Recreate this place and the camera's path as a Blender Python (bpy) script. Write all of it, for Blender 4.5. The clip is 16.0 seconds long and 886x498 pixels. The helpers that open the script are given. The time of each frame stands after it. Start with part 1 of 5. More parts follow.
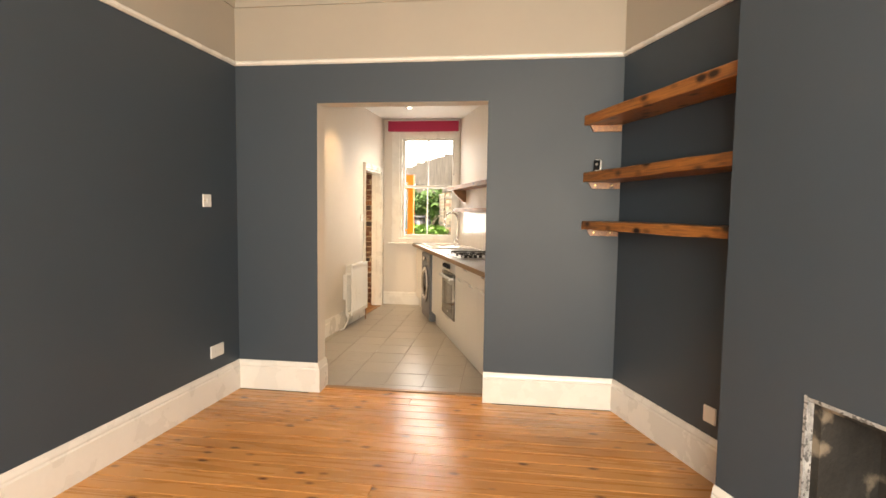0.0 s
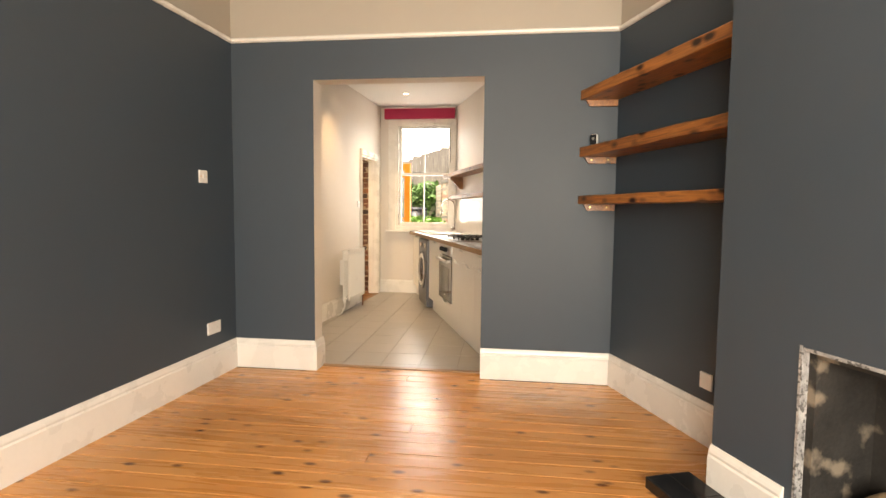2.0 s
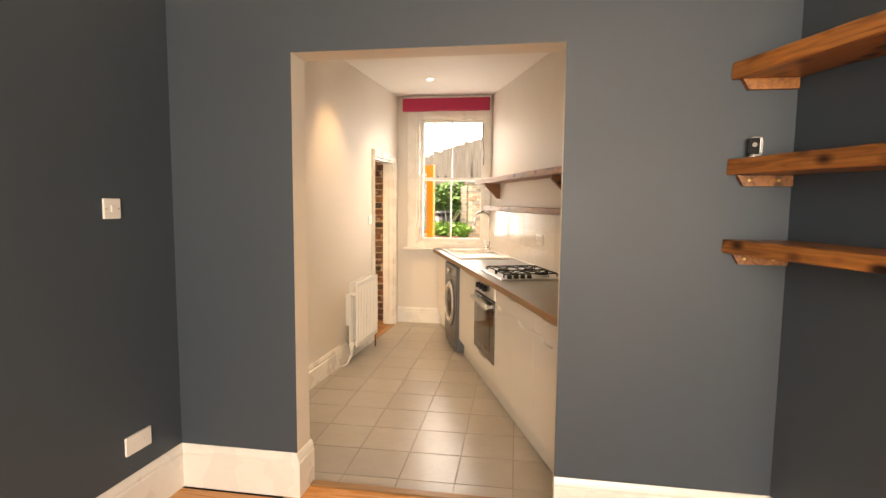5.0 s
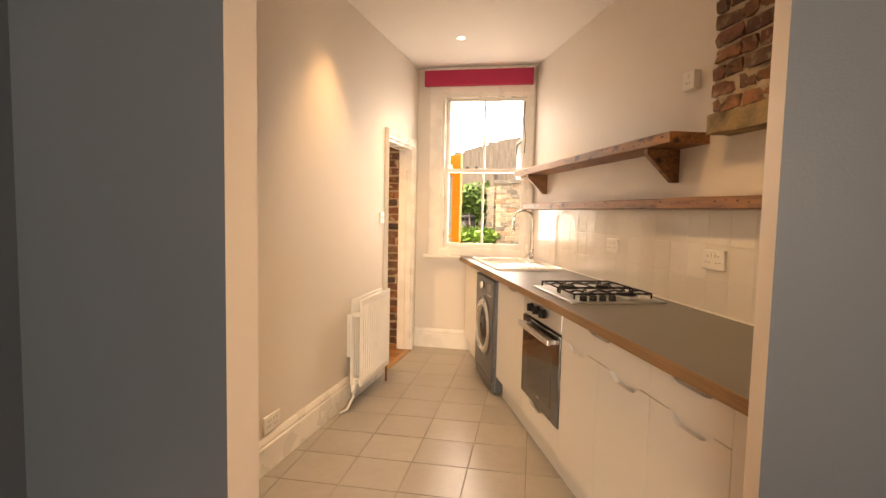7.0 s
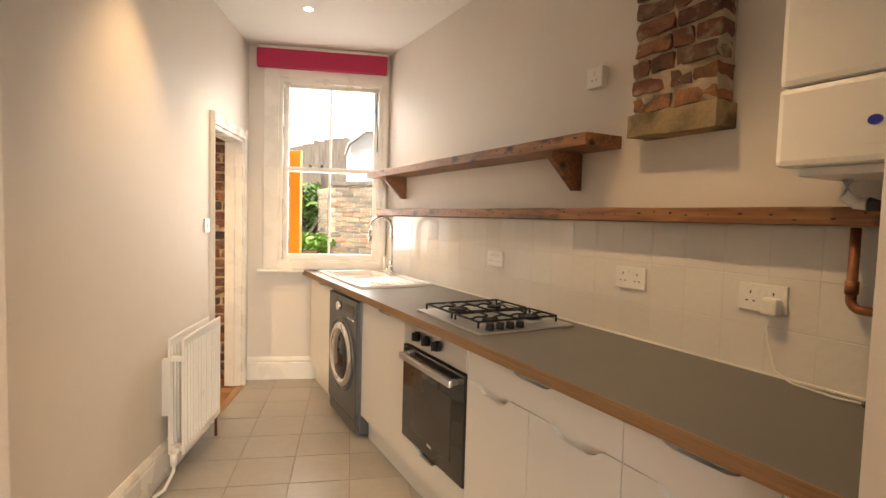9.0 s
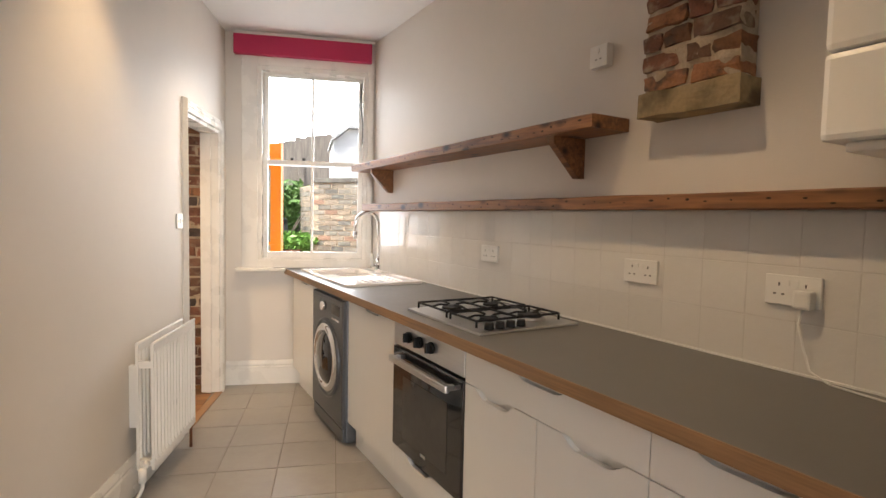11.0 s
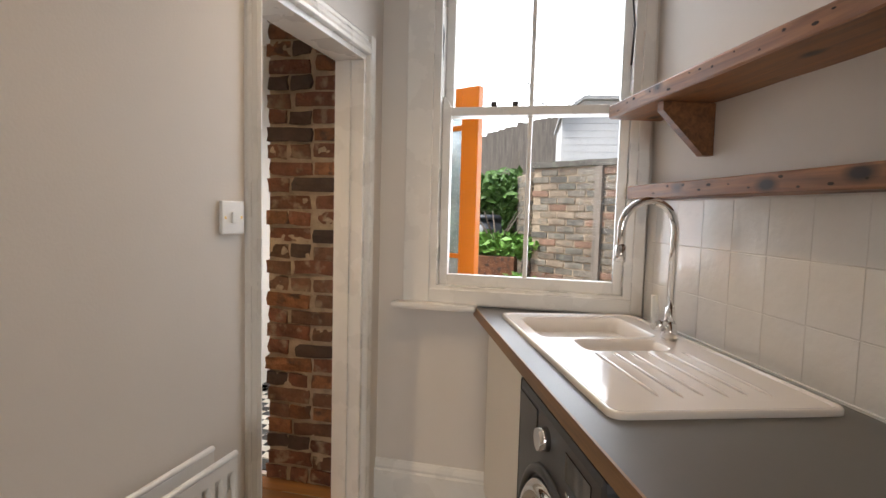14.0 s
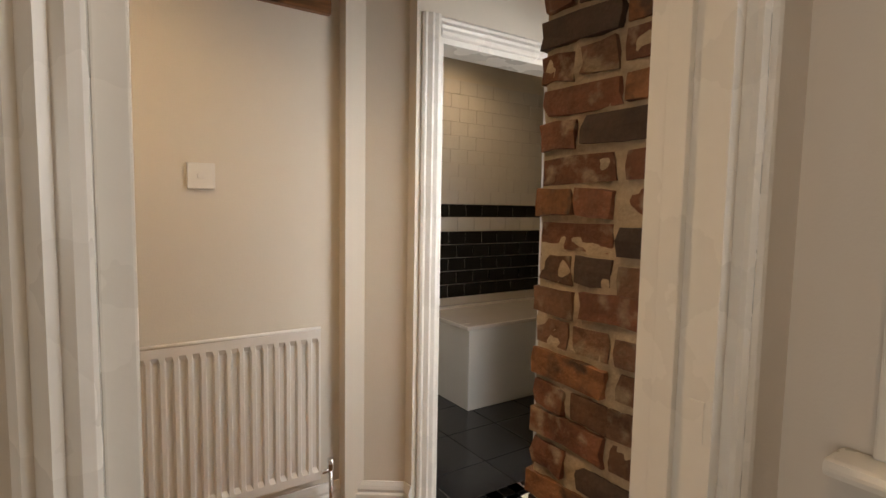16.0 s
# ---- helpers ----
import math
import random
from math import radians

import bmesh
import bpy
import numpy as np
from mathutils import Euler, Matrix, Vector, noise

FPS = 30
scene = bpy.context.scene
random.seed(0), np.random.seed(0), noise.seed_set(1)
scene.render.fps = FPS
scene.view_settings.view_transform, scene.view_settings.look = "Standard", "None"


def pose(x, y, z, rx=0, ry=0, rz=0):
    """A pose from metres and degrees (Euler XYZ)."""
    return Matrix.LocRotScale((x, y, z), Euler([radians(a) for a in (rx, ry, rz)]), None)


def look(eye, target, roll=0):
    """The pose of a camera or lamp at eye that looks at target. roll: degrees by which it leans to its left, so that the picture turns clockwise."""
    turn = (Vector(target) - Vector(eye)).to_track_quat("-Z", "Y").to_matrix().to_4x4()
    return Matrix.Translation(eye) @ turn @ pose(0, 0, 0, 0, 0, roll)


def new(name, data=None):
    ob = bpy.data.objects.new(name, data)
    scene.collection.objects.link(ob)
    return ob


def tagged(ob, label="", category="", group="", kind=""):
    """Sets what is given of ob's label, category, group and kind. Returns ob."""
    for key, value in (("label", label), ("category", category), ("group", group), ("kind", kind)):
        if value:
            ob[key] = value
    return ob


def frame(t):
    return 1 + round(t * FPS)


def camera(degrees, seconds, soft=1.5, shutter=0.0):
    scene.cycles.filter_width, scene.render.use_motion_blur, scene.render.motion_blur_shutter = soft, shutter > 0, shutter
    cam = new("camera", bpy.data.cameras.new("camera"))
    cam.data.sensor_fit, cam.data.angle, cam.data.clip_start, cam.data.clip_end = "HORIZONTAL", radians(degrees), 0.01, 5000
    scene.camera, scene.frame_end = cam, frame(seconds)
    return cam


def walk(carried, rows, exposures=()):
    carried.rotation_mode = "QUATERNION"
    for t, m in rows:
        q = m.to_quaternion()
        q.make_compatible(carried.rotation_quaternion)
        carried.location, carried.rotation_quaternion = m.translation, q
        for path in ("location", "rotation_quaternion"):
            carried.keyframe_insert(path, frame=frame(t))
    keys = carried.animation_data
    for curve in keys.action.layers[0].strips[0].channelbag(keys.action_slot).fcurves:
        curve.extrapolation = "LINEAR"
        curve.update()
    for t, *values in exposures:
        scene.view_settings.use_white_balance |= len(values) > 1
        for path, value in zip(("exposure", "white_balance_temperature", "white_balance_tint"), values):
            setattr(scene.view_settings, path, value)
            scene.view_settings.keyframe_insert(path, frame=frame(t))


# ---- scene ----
cam = camera(81.1, 16.0)
EXPOSURES = [(0.0, 1.45, 7700, 10), (4.0, 1.52, 7500, 10), (6.5, 1.5, 9300, 20), (8.0, 1.45, 9000, 20), (9.5, 1.35, 6900, 10), (12.0, 0.95, 6150, 10), (13.0, 0.6, 5900, 10), (14.0, 0.3, 6100, 10), (14.6, -0.05, 6500, 10), (15.3, -0.45, 6700, 10), (16.0, -0.05, 6900, 10)]
PATH = [
    (0, (0.542, 3.54, 1.369), (0.282, 5.517, 1.227), 0.8),
    (0.5, (0.536, 3.53, 1.253), (0.284, 5.508, 1.106), 0.8),
    (1, (0.542, 3.518, 1.153), (0.291, 5.497, 1.009), 0.8),
    (1.5, (0.549, 3.508, 1.127), (0.301, 5.487, 0.981), 0.7),
    (2, (0.545, 3.527, 1.209), (0.297, 5.506, 1.062), 0.6),
    (2.5, (0.516, 3.564, 1.381), (0.277, 5.543, 1.221), 0.7),
    (3, (0.472, 3.691, 1.462), (0.239, 5.67, 1.291), 0.8),
    (3.5, (0.42, 3.942, 1.472), (0.187, 5.921, 1.294), 0.8),
    (4, (0.355, 4.2, 1.48), (0.089, 6.173, 1.292), 0.8),
    (4.2, (0.312, 4.322, 1.48), (0.035, 6.293, 1.289), 0.9),
    (6.3, (0.027, 5.759, 1.389), (-0.358, 7.716, 1.243), 0.4),
    (6.5, (-0.033, 5.842, 1.372), (-0.408, 7.801, 1.227), 1.2),
    (7, (-0.104, 6.056, 1.34), (-0.481, 8.015, 1.195), 1.2),
    (7.5, (-0.136, 6.286, 1.319), (-0.499, 8.247, 1.176), 1.2),
    (8, (-0.2, 6.44, 1.317), (-0.429, 8.423, 1.182), 1.3),
    (8.5, (-0.324, 6.544, 1.343), (-0.256, 8.539, 1.214), 1.5),
    (9, (-0.426, 6.618, 1.367), (-0.11, 8.589, 1.248), 1.6),
    (9.5, (-0.457, 6.644, 1.357), (-0.093, 8.607, 1.242), 1.5),
    (9.7, (-0.463, 6.657, 1.349), (-0.084, 8.617, 1.23), 1.3),
    (11.8, (-0.385, 7.126, 1.329), (-0.018, 9.089, 1.21), 1.1),
    (12, (-0.373, 7.258, 1.333), (-0.108, 9.237, 1.209), 1.0),
    (12.5, (-0.37, 7.64, 1.305), (-0.319, 9.635, 1.171), 1.0),
    (13, (-0.385, 8.047, 1.328), (-0.491, 10.04, 1.197), 1.4),
    (13.5, (-0.438, 8.447, 1.328), (-0.715, 10.423, 1.184), 1.5),
    (14, (-0.522, 8.835, 1.311), (-0.981, 10.776, 1.165), 1.5),
    (14.5, (-0.606, 9.232, 1.298), (-1.259, 11.116, 1.14), 1.6),
    (15, (-0.65, 9.594, 1.246), (-1.672, 11.306, 1.092), 1.3),
    (15.5, (-0.766, 9.894, 1.228), (-2.155, 11.325, 1.074), 1.1),
    (16, (-0.968, 10.124, 1.246), (-2.627, 11.229, 1.083), 1.0),
]
walk(cam, [(t, look(eye, target, roll)) for t, eye, target, roll in PATH], EXPOSURES)

# ---- light ----
world = bpy.data.worlds.new("sky")
scene.world = world
world.use_nodes = True
wn = world.node_tree
sky = wn.nodes.new("ShaderNodeTexSky")
sky.sky_type = "NISHITA"
sky.sun_disc = False
sky.sun_elevation, sky.sun_rotation = radians(64), radians(233)
sky.air_density, sky.dust_density = 1.0, 4.0
bg = wn.nodes["Background"]
bg.inputs[1].default_value = 0.15
wn.links.new(sky.outputs[0], bg.inputs[0])


def lamp(name, kind, power, m, colour=(1, 1, 1), **more):
    d = bpy.data.lights.new(name, kind)
    d.energy, d.color = power, colour
    if kind == "AREA":
        d.shape, d.size, d.size_y = "RECTANGLE", more["size"][0], more["size"][1]
    if kind == "SUN":
        d.angle = radians(more["angle"])
    if kind == "SPOT":
        d.spot_size, d.spot_blend, d.shadow_soft_size = radians(more["cone"]), more["blend"], 0.03
    ob = new(name, d)
    ob.matrix_world = m
    return ob


SUN_DIR = Vector((-0.34, -0.26, 0.90))
lamp("sun", "SUN", 5.0, look(SUN_DIR * 30, (0, 0, 0)), (1.0, 0.95, 0.88), angle=20)
lamp("daylight_front_window", "AREA", 120, look((1.0, 1.35, 1.65), (0.6, 7.0, 0.9)), (1.0, 0.95, 0.88), size=(2.6, 1.7))
lamp("daylight_kitchen_window", "AREA", 5, look((-0.67, 11.16, 1.7), (-0.55, 7.0, 0.8)), (0.95, 0.97, 1.0), size=(0.68, 1.3))
lamp("daylight_lobby_door", "AREA", 21, look((-1.62, 11.70, 1.2), (-2.6, 11.5, 0.3)), (0.97, 0.98, 1.0), size=(0.6, 1.7))
WARM = (1.0, 0.68, 0.37)
DOWN = 26.0

# ---- materials ----
MATS = {}


def nodes_of(name):
    m = bpy.data.materials.new(name)
    m.use_nodes = True
    nt = m.node_tree
    return m, nt, nt.nodes["Principled BSDF"]


def mat(name, colour, rough=0.5, metal=0.0, var=0.08, scale=6.0, bump=0.0, bscale=60.0, spec=0.5, stretch=(1, 1, 1), per=0.0, dirt=None, coat=0.0, emit=0.0):
    """Procedural surface: base colour varied at two scales, with fine relief."""
    if name in MATS:
        return MATS[name]
    m, nt, p = nodes_of(name)
    N, L = nt.nodes.new, nt.links.new
    tc = N("ShaderNodeTexCoord")
    mp = N("ShaderNodeMapping")
    mp.inputs["Scale"].default_value = stretch
    L(tc.outputs["Object"], mp.inputs[0])
    src = mp.outputs[0]
    if per:
        oi = N("ShaderNodeObjectInfo")
        off = N("ShaderNodeVectorMath")
        off.operation = "SCALE"
        off.inputs[0].default_value = (17.0, 31.0, 5.0)
        L(oi.outputs["Random"], off.inputs["Scale"])
        add = N("ShaderNodeVectorMath")
        L(src, add.inputs[0])
        L(off.outputs[0], add.inputs[1])
        src = add.outputs[0]
    n1, n2 = N("ShaderNodeTexNoise"), N("ShaderNodeTexNoise")
    n1.inputs["Scale"].default_value, n2.inputs["Scale"].default_value = scale, scale * 9
    n1.inputs["Detail"].default_value = n2.inputs["Detail"].default_value = 5
    L(src, n1.inputs["Vector"])
    L(src, n2.inputs["Vector"])
    mixv = N("ShaderNodeMath")
    mixv.operation = "MULTIPLY_ADD"
    mixv.inputs[1].default_value = 0.4
    L(n2.outputs[0], mixv.inputs[0])
    L(n1.outputs[0], mixv.inputs[2])
    ramp = N("ShaderNodeMapRange")
    ramp.inputs["From Min"].default_value, ramp.inputs["From Max"].default_value = 0.4, 1.0
    ramp.inputs["To Min"].default_value, ramp.inputs["To Max"].default_value = 1 - var, 1 + var
    L(mixv.outputs[0], ramp.inputs["Value"])
    hsv = N("ShaderNodeHueSaturation")
    hsv.inputs["Color"].default_value = (*colour, 1)
    L(ramp.outputs[0], hsv.inputs["Value"])
    if per:
        vary = N("ShaderNodeMapRange")
        vary.inputs["To Min"].default_value, vary.inputs["To Max"].default_value = 1 - per, 1 + per
        L(oi.outputs["Random"], vary.inputs["Value"])
        mul = N("ShaderNodeMath")
        mul.operation = "MULTIPLY"
        L(ramp.outputs[0], mul.inputs[0])
        L(vary.outputs[0], mul.inputs[1])
        L(mul.outputs[0], hsv.inputs["Value"])
    out = hsv.outputs[0]
    if dirt:
        dcol, lo, hi, dscale = dirt
        n3 = N("ShaderNodeTexNoise")
        n3.inputs["Scale"].default_value, n3.inputs["Detail"].default_value = dscale, 8
        L(src, n3.inputs["Vector"])
        dr = N("ShaderNodeMapRange")
        dr.inputs["From Min"].default_value, dr.inputs["From Max"].default_value = lo, hi
        L(n3.outputs[0], dr.inputs["Value"])
        mx = N("ShaderNodeMixRGB")
        mx.inputs[2].default_value = (*dcol, 1)
        L(dr.outputs[0], mx.inputs[0])
        L(out, mx.inputs[1])
        out = mx.outputs[0]
    L(out, p.inputs["Base Color"])
    p.inputs["Metallic"].default_value = metal
    p.inputs["Specular IOR Level"].default_value = spec
    p.inputs["Coat Weight"].default_value = coat
    rr = N("ShaderNodeMapRange")
    rr.inputs["To Min"].default_value, rr.inputs["To Max"].default_value = max(0.02, rough * 0.82), min(1, rough * 1.15)
    L(n1.outputs[0], rr.inputs["Value"])
    L(rr.outputs[0], p.inputs["Roughness"])
    if bump:
        b = N("ShaderNodeBump")
        b.inputs["Strength"].default_value, b.inputs["Distance"].default_value = bump, 0.01
        nb = N("ShaderNodeTexNoise")
        nb.inputs["Scale"].default_value, nb.inputs["Detail"].default_value = bscale, 4
        L(src, nb.inputs["Vector"])
        L(nb.outputs[0], b.inputs["Height"])
        L(b.outputs[0], p.inputs["Normal"])
    if emit:
        p.inputs["Emission Color"].default_value = (*colour, 1)
        p.inputs["Emission Strength"].default_value = emit
    MATS[name] = m
    return m


def wood(name, light, dark, knots=True, rough=0.4, axis=0, grain=1.0, per=0.12, spec=0.5, kn=1.0, kr_=0.2, blotch=0.45):
    """Sawn timber with grain along a local axis, knots and tone that differs from board to board."""
    m, nt, p = nodes_of(name)
    N, L = nt.nodes.new, nt.links.new
    tc, oi = N("ShaderNodeTexCoord"), N("ShaderNodeObjectInfo")
    off = N("ShaderNodeVectorMath")
    off.operation = "SCALE"
    off.inputs[0].default_value = (13.0, 29.0, 7.0)
    L(oi.outputs["Random"], off.inputs["Scale"])
    add = N("ShaderNodeVectorMath")
    L(tc.outputs["Object"], add.inputs[0])
    L(off.outputs[0], add.inputs[1])
    mp = N("ShaderNodeMapping")
    sc = [14.0 * grain] * 3
    sc[axis] = 0.9 * grain
    mp.inputs["Scale"].default_value = sc
    L(add.outputs[0], mp.inputs[0])
    n1 = N("ShaderNodeTexNoise")
    n1.inputs["Scale"].default_value, n1.inputs["Detail"].default_value, n1.inputs["Distortion"].default_value = 1.6, 8, 1.2
    L(mp.outputs[0], n1.inputs["Vector"])
    n2 = N("ShaderNodeTexNoise")
    n2.inputs["Scale"].default_value, n2.inputs["Detail"].default_value = 1.3, 3
    L(add.outputs[0], n2.inputs["Vector"])
    r = N("ShaderNodeValToRGB")
    r.color_ramp.elements[0].position, r.color_ramp.elements[1].position = 0.3, 0.68
    r.color_ramp.elements[0].color, r.color_ramp.elements[1].color = (*dark, 1), (*light, 1)
    av = N("ShaderNodeMath")
    av.operation = "MULTIPLY_ADD"
    av.inputs[1].default_value = blotch
    L(n2.outputs[0], av.inputs[0])
    sub = N("ShaderNodeMath")
    sub.operation = "MULTIPLY_ADD"
    sub.inputs[1].default_value, sub.inputs[2].default_value = 1.05 - blotch, 0.0
    L(n1.outputs[0], sub.inputs[0])
    L(sub.outputs[0], av.inputs[2])
    L(av.outputs[0], r.inputs[0])
    out = r.outputs[0]
    if knots:
        km = N("ShaderNodeMapping")
        ks = [9.0 * kn] * 3
        ks[axis] = 4.5 * kn
        km.inputs["Scale"].default_value = ks
        L(add.outputs[0], km.inputs[0])
        v = N("ShaderNodeTexVoronoi")
        v.inputs["Scale"].default_value = 0.8
        L(km.outputs[0], v.inputs["Vector"])
        kr = N("ShaderNodeMapRange")
        kr.inputs["From Min"].default_value, kr.inputs["From Max"].default_value = kr_, kr_ * 0.4
        L(v.outputs["Distance"], kr.inputs["Value"])
        mx = N("ShaderNodeMixRGB")
        mx.inputs[2].default_value = (dark[0] * 0.25, dark[1] * 0.2, dark[2] * 0.2, 1)
        L(kr.outputs[0], mx.inputs[0])
        L(out, mx.inputs[1])
        out = mx.outputs[0]
    hs = N("ShaderNodeHueSaturation")
    vary = N("ShaderNodeMapRange")
    vary.inputs["To Min"].default_value, vary.inputs["To Max"].default_value = 1 - per, 1 + per
    L(oi.outputs["Random"], vary.inputs["Value"])
    L(vary.outputs[0], hs.inputs["Value"])
    L(out, hs.inputs["Color"])
    L(hs.outputs[0], p.inputs["Base Color"])
    rr = N("ShaderNodeMapRange")
    rr.inputs["To Min"].default_value, rr.inputs["To Max"].default_value = rough * 0.75, rough * 1.3
    L(n1.outputs[0], rr.inputs["Value"])
    L(rr.outputs[0], p.inputs["Roughness"])
    p.inputs["Specular IOR Level"].default_value = spec
    b = N("ShaderNodeBump")
    b.inputs["Strength"].default_value, b.inputs["Distance"].default_value = 0.18, 0.004
    L(n1.outputs[0], b.inputs["Height"])
    L(b.outputs[0], p.inputs["Normal"])
    return m


def glass(name, rough=0.0, tint=(1, 1, 1)):
    """Thin clear pane: mostly passes light, with a mirror sheen."""
    m, nt, p = nodes_of(name)
    N, L = nt.nodes.new, nt.links.new
    tr, gl, mx, fr = N("ShaderNodeBsdfTransparent"), N("ShaderNodeBsdfGlossy"), N("ShaderNodeMixShader"), N("ShaderNodeFresnel")
    tr.inputs[0].default_value = (*tint, 1)
    gl.inputs["Roughness"].default_value = 0.02
    fr.inputs[0].default_value = 1.12
    L(fr.outputs[0], mx.inputs[0])
    L(tr.outputs[0], mx.inputs[1])
    L(gl.outputs[0], mx.inputs[2])
    L(mx.outputs[0], nt.nodes["Material Output"].inputs[0])
    return m


BLUE = mat("slate_blue_paint", (0.043, 0.060, 0.080), 0.55, var=0.05, scale=1.6, bump=0.05, bscale=160)
CREAM = mat("cream_wall_paint", (0.70, 0.655, 0.60), 0.6, var=0.03, scale=1.5, bump=0.05, bscale=150)
HALLP = mat("hall_wall_paint", (0.72, 0.67, 0.59), 0.6, var=0.03, scale=1.5, bump=0.05, bscale=150)
CEIL = mat("ceiling_white", (0.80, 0.79, 0.77), 0.7, var=0.02, scale=1.2, bump=0.03, bscale=120)
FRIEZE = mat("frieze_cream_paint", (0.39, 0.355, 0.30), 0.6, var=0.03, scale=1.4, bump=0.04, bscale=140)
GLOSS = mat("white_gloss_paint", (0.78, 0.76, 0.72), 0.28, var=0.04, scale=5, bump=0.05, bscale=30)
UNIT = mat("cabinet_white", (0.76, 0.74, 0.70), 0.35, var=0.02, scale=2)
PLASTIC = mat("white_plastic", (0.80, 0.79, 0.76), 0.3, var=0.02)
RADP = mat("radiator_enamel", (0.80, 0.78, 0.74), 0.3, var=0.03, scale=4)
LAM = mat("grey_laminate", (0.118, 0.113, 0.105), 0.38, var=0.08, scale=3, bump=0.05, bscale=300)
PLY = mat("ply_edge", (0.25, 0.145, 0.07), 0.45, var=0.35, scale=10, stretch=(0.4, 3, 12))
STEEL = mat("brushed_steel", (0.60, 0.60, 0.60), 0.3, 1.0, var=0.06, scale=20, stretch=(0.3, 6, 6))
CHROME = mat("chrome", (0.82, 0.82, 0.82), 0.06, 1.0, var=0.02)
IRON = mat("black_cast_iron", (0.006, 0.006, 0.0065), 0.5, spec=0.25, var=0.2, bump=0.1, bscale=200)
BLACKG = mat("black_glass", (0.012, 0.012, 0.013), 0.05, var=0.05, coat=0.5)
OVENG = mat("oven_window_glass", (0.06, 0.055, 0.05), 0.06, var=0.3, scale=3)
DGREY = mat("dark_silver_plastic", (0.11, 0.115, 0.125), 0.32, 0.55, var=0.06)
RUBBER = mat("grey_rubber", (0.03, 0.03, 0.032), 0.6)
SINKC = mat("white_ceramic", (0.80, 0.755, 0.71), 0.12, var=0.02, coat=0.4)
TILEW = mat("white_glazed_tile", (0.72, 0.70, 0.665), 0.09, var=0.03, scale=3, bump=0.3, bscale=15, per=0.012, coat=0.3)
GROUT = mat("grout", (0.63, 0.605, 0.57), 0.8, var=0.1, scale=20)
FTILE = mat("beige_stone_floor_tile", (0.31, 0.29, 0.265), 0.3, var=0.12, scale=2.5, bump=0.08, bscale=40, per=0.05)
FGROUT = mat("floor_grout", (0.26, 0.235, 0.205), 0.85, var=0.15, scale=20)
PINK = mat("raspberry_blind_fabric", (0.42, 0.025, 0.085), 0.8, var=0.05, scale=8, bump=0.1, bscale=400)
COPPER = mat("copper_pipe", (0.30, 0.13, 0.07), 0.45, 0.8, var=0.3, scale=12)
BLACKP = mat("blackened_pipe", (0.03, 0.026, 0.024), 0.55, 0.3, var=0.4, scale=15)
MORTAR = mat("lime_mortar", (0.45, 0.36, 0.255), 0.95, var=0.3, scale=14, bump=0.7, bscale=50)
BRICKS = [
    mat("brick_red", (0.185, 0.080, 0.048), 0.9, var=0.55, scale=12, bump=1.0, bscale=40, per=0.3, dirt=((0.36, 0.28, 0.20), 0.54, 0.70, 18)),
    mat("brick_orange", (0.25, 0.115, 0.055), 0.9, var=0.55, scale=12, bump=1.0, bscale=40, per=0.3, dirt=((0.08, 0.05, 0.035), 0.52, 0.66, 16)),
    mat("brick_brown", (0.165, 0.088, 0.055), 0.9, var=0.55, scale=12, bump=1.0, bscale=40, per=0.3, dirt=((0.30, 0.24, 0.17), 0.54, 0.70, 16)),
    mat("brick_blue_black", (0.075, 0.050, 0.040), 0.85, var=0.5, scale=12, bump=0.6, bscale=45, per=0.2),
]
GBRICK = [mat("garden_brick_" + n_, c_, 0.95, var=0.45, scale=10, bump=0.8, bscale=40, per=0.25, dirt=((0.20, 0.20, 0.16), 0.55, 0.72, 9)) for n_, c_ in (("tan", (0.27, 0.215, 0.155)), ("rust", (0.25, 0.155, 0.105)), ("grey", (0.22, 0.195, 0.155)), ("dark", (0.13, 0.12, 0.10)))]
STONE = mat("old_sandstone", (0.30, 0.225, 0.12), 0.92, var=0.45, scale=7, bump=0.7, bscale=30, dirt=((0.10, 0.075, 0.04), 0.5, 0.7, 9))
PINE = wood("pine_floorboard", (0.64, 0.31, 0.105), (0.47, 0.195, 0.052), rough=0.27, grain=0.7, kn=1.45, kr_=0.21, blotch=0.75)
SHELFW = wood("waxed_scaffold_board", (0.44, 0.175, 0.045), (0.055, 0.018, 0.008), rough=0.35, grain=2.2, kn=2.0, kr_=0.38, blotch=0.35)
RECLAIM = wood("reclaimed_timber", (0.33, 0.150, 0.060), (0.050, 0.020, 0.009), rough=0.45, grain=2.0, kn=1.7, kr_=0.30, blotch=0.4)
HALLW = wood("worn_hall_floorboard", (0.36, 0.17, 0.055), (0.14, 0.06, 0.022), rough=0.5)
OAKBAR = wood("oak_threshold", (0.36, 0.20, 0.085), (0.20, 0.10, 0.04), knots=False, rough=0.4)
SUB = mat("dark_gap", (0.03, 0.02, 0.012), 0.9)
SLATE = mat("black_glazed_tile", (0.012, 0.012, 0.013), 0.14, var=0.2, scale=4, per=0.2)
BFLOOR = mat("black_floor_tile", (0.022, 0.023, 0.025), 0.22, var=0.3, scale=4, per=0.2)
CHKW = mat("cream_floor_tile", (0.70, 0.64, 0.54), 0.3, var=0.05, per=0.05)
SOOT = mat("sooty_firebrick", (0.022, 0.020, 0.018), 0.9, var=0.6, scale=7, bump=0.6, bscale=30, dirt=((0.20, 0.165, 0.125), 0.58, 0.65, 5))
RUBBLE = mat("sandy_render_lump", (0.40, 0.29, 0.17), 0.95, var=0.3, scale=10, bump=0.6, bscale=40, dirt=((0.16, 0.12, 0.09), 0.5, 0.7, 9))
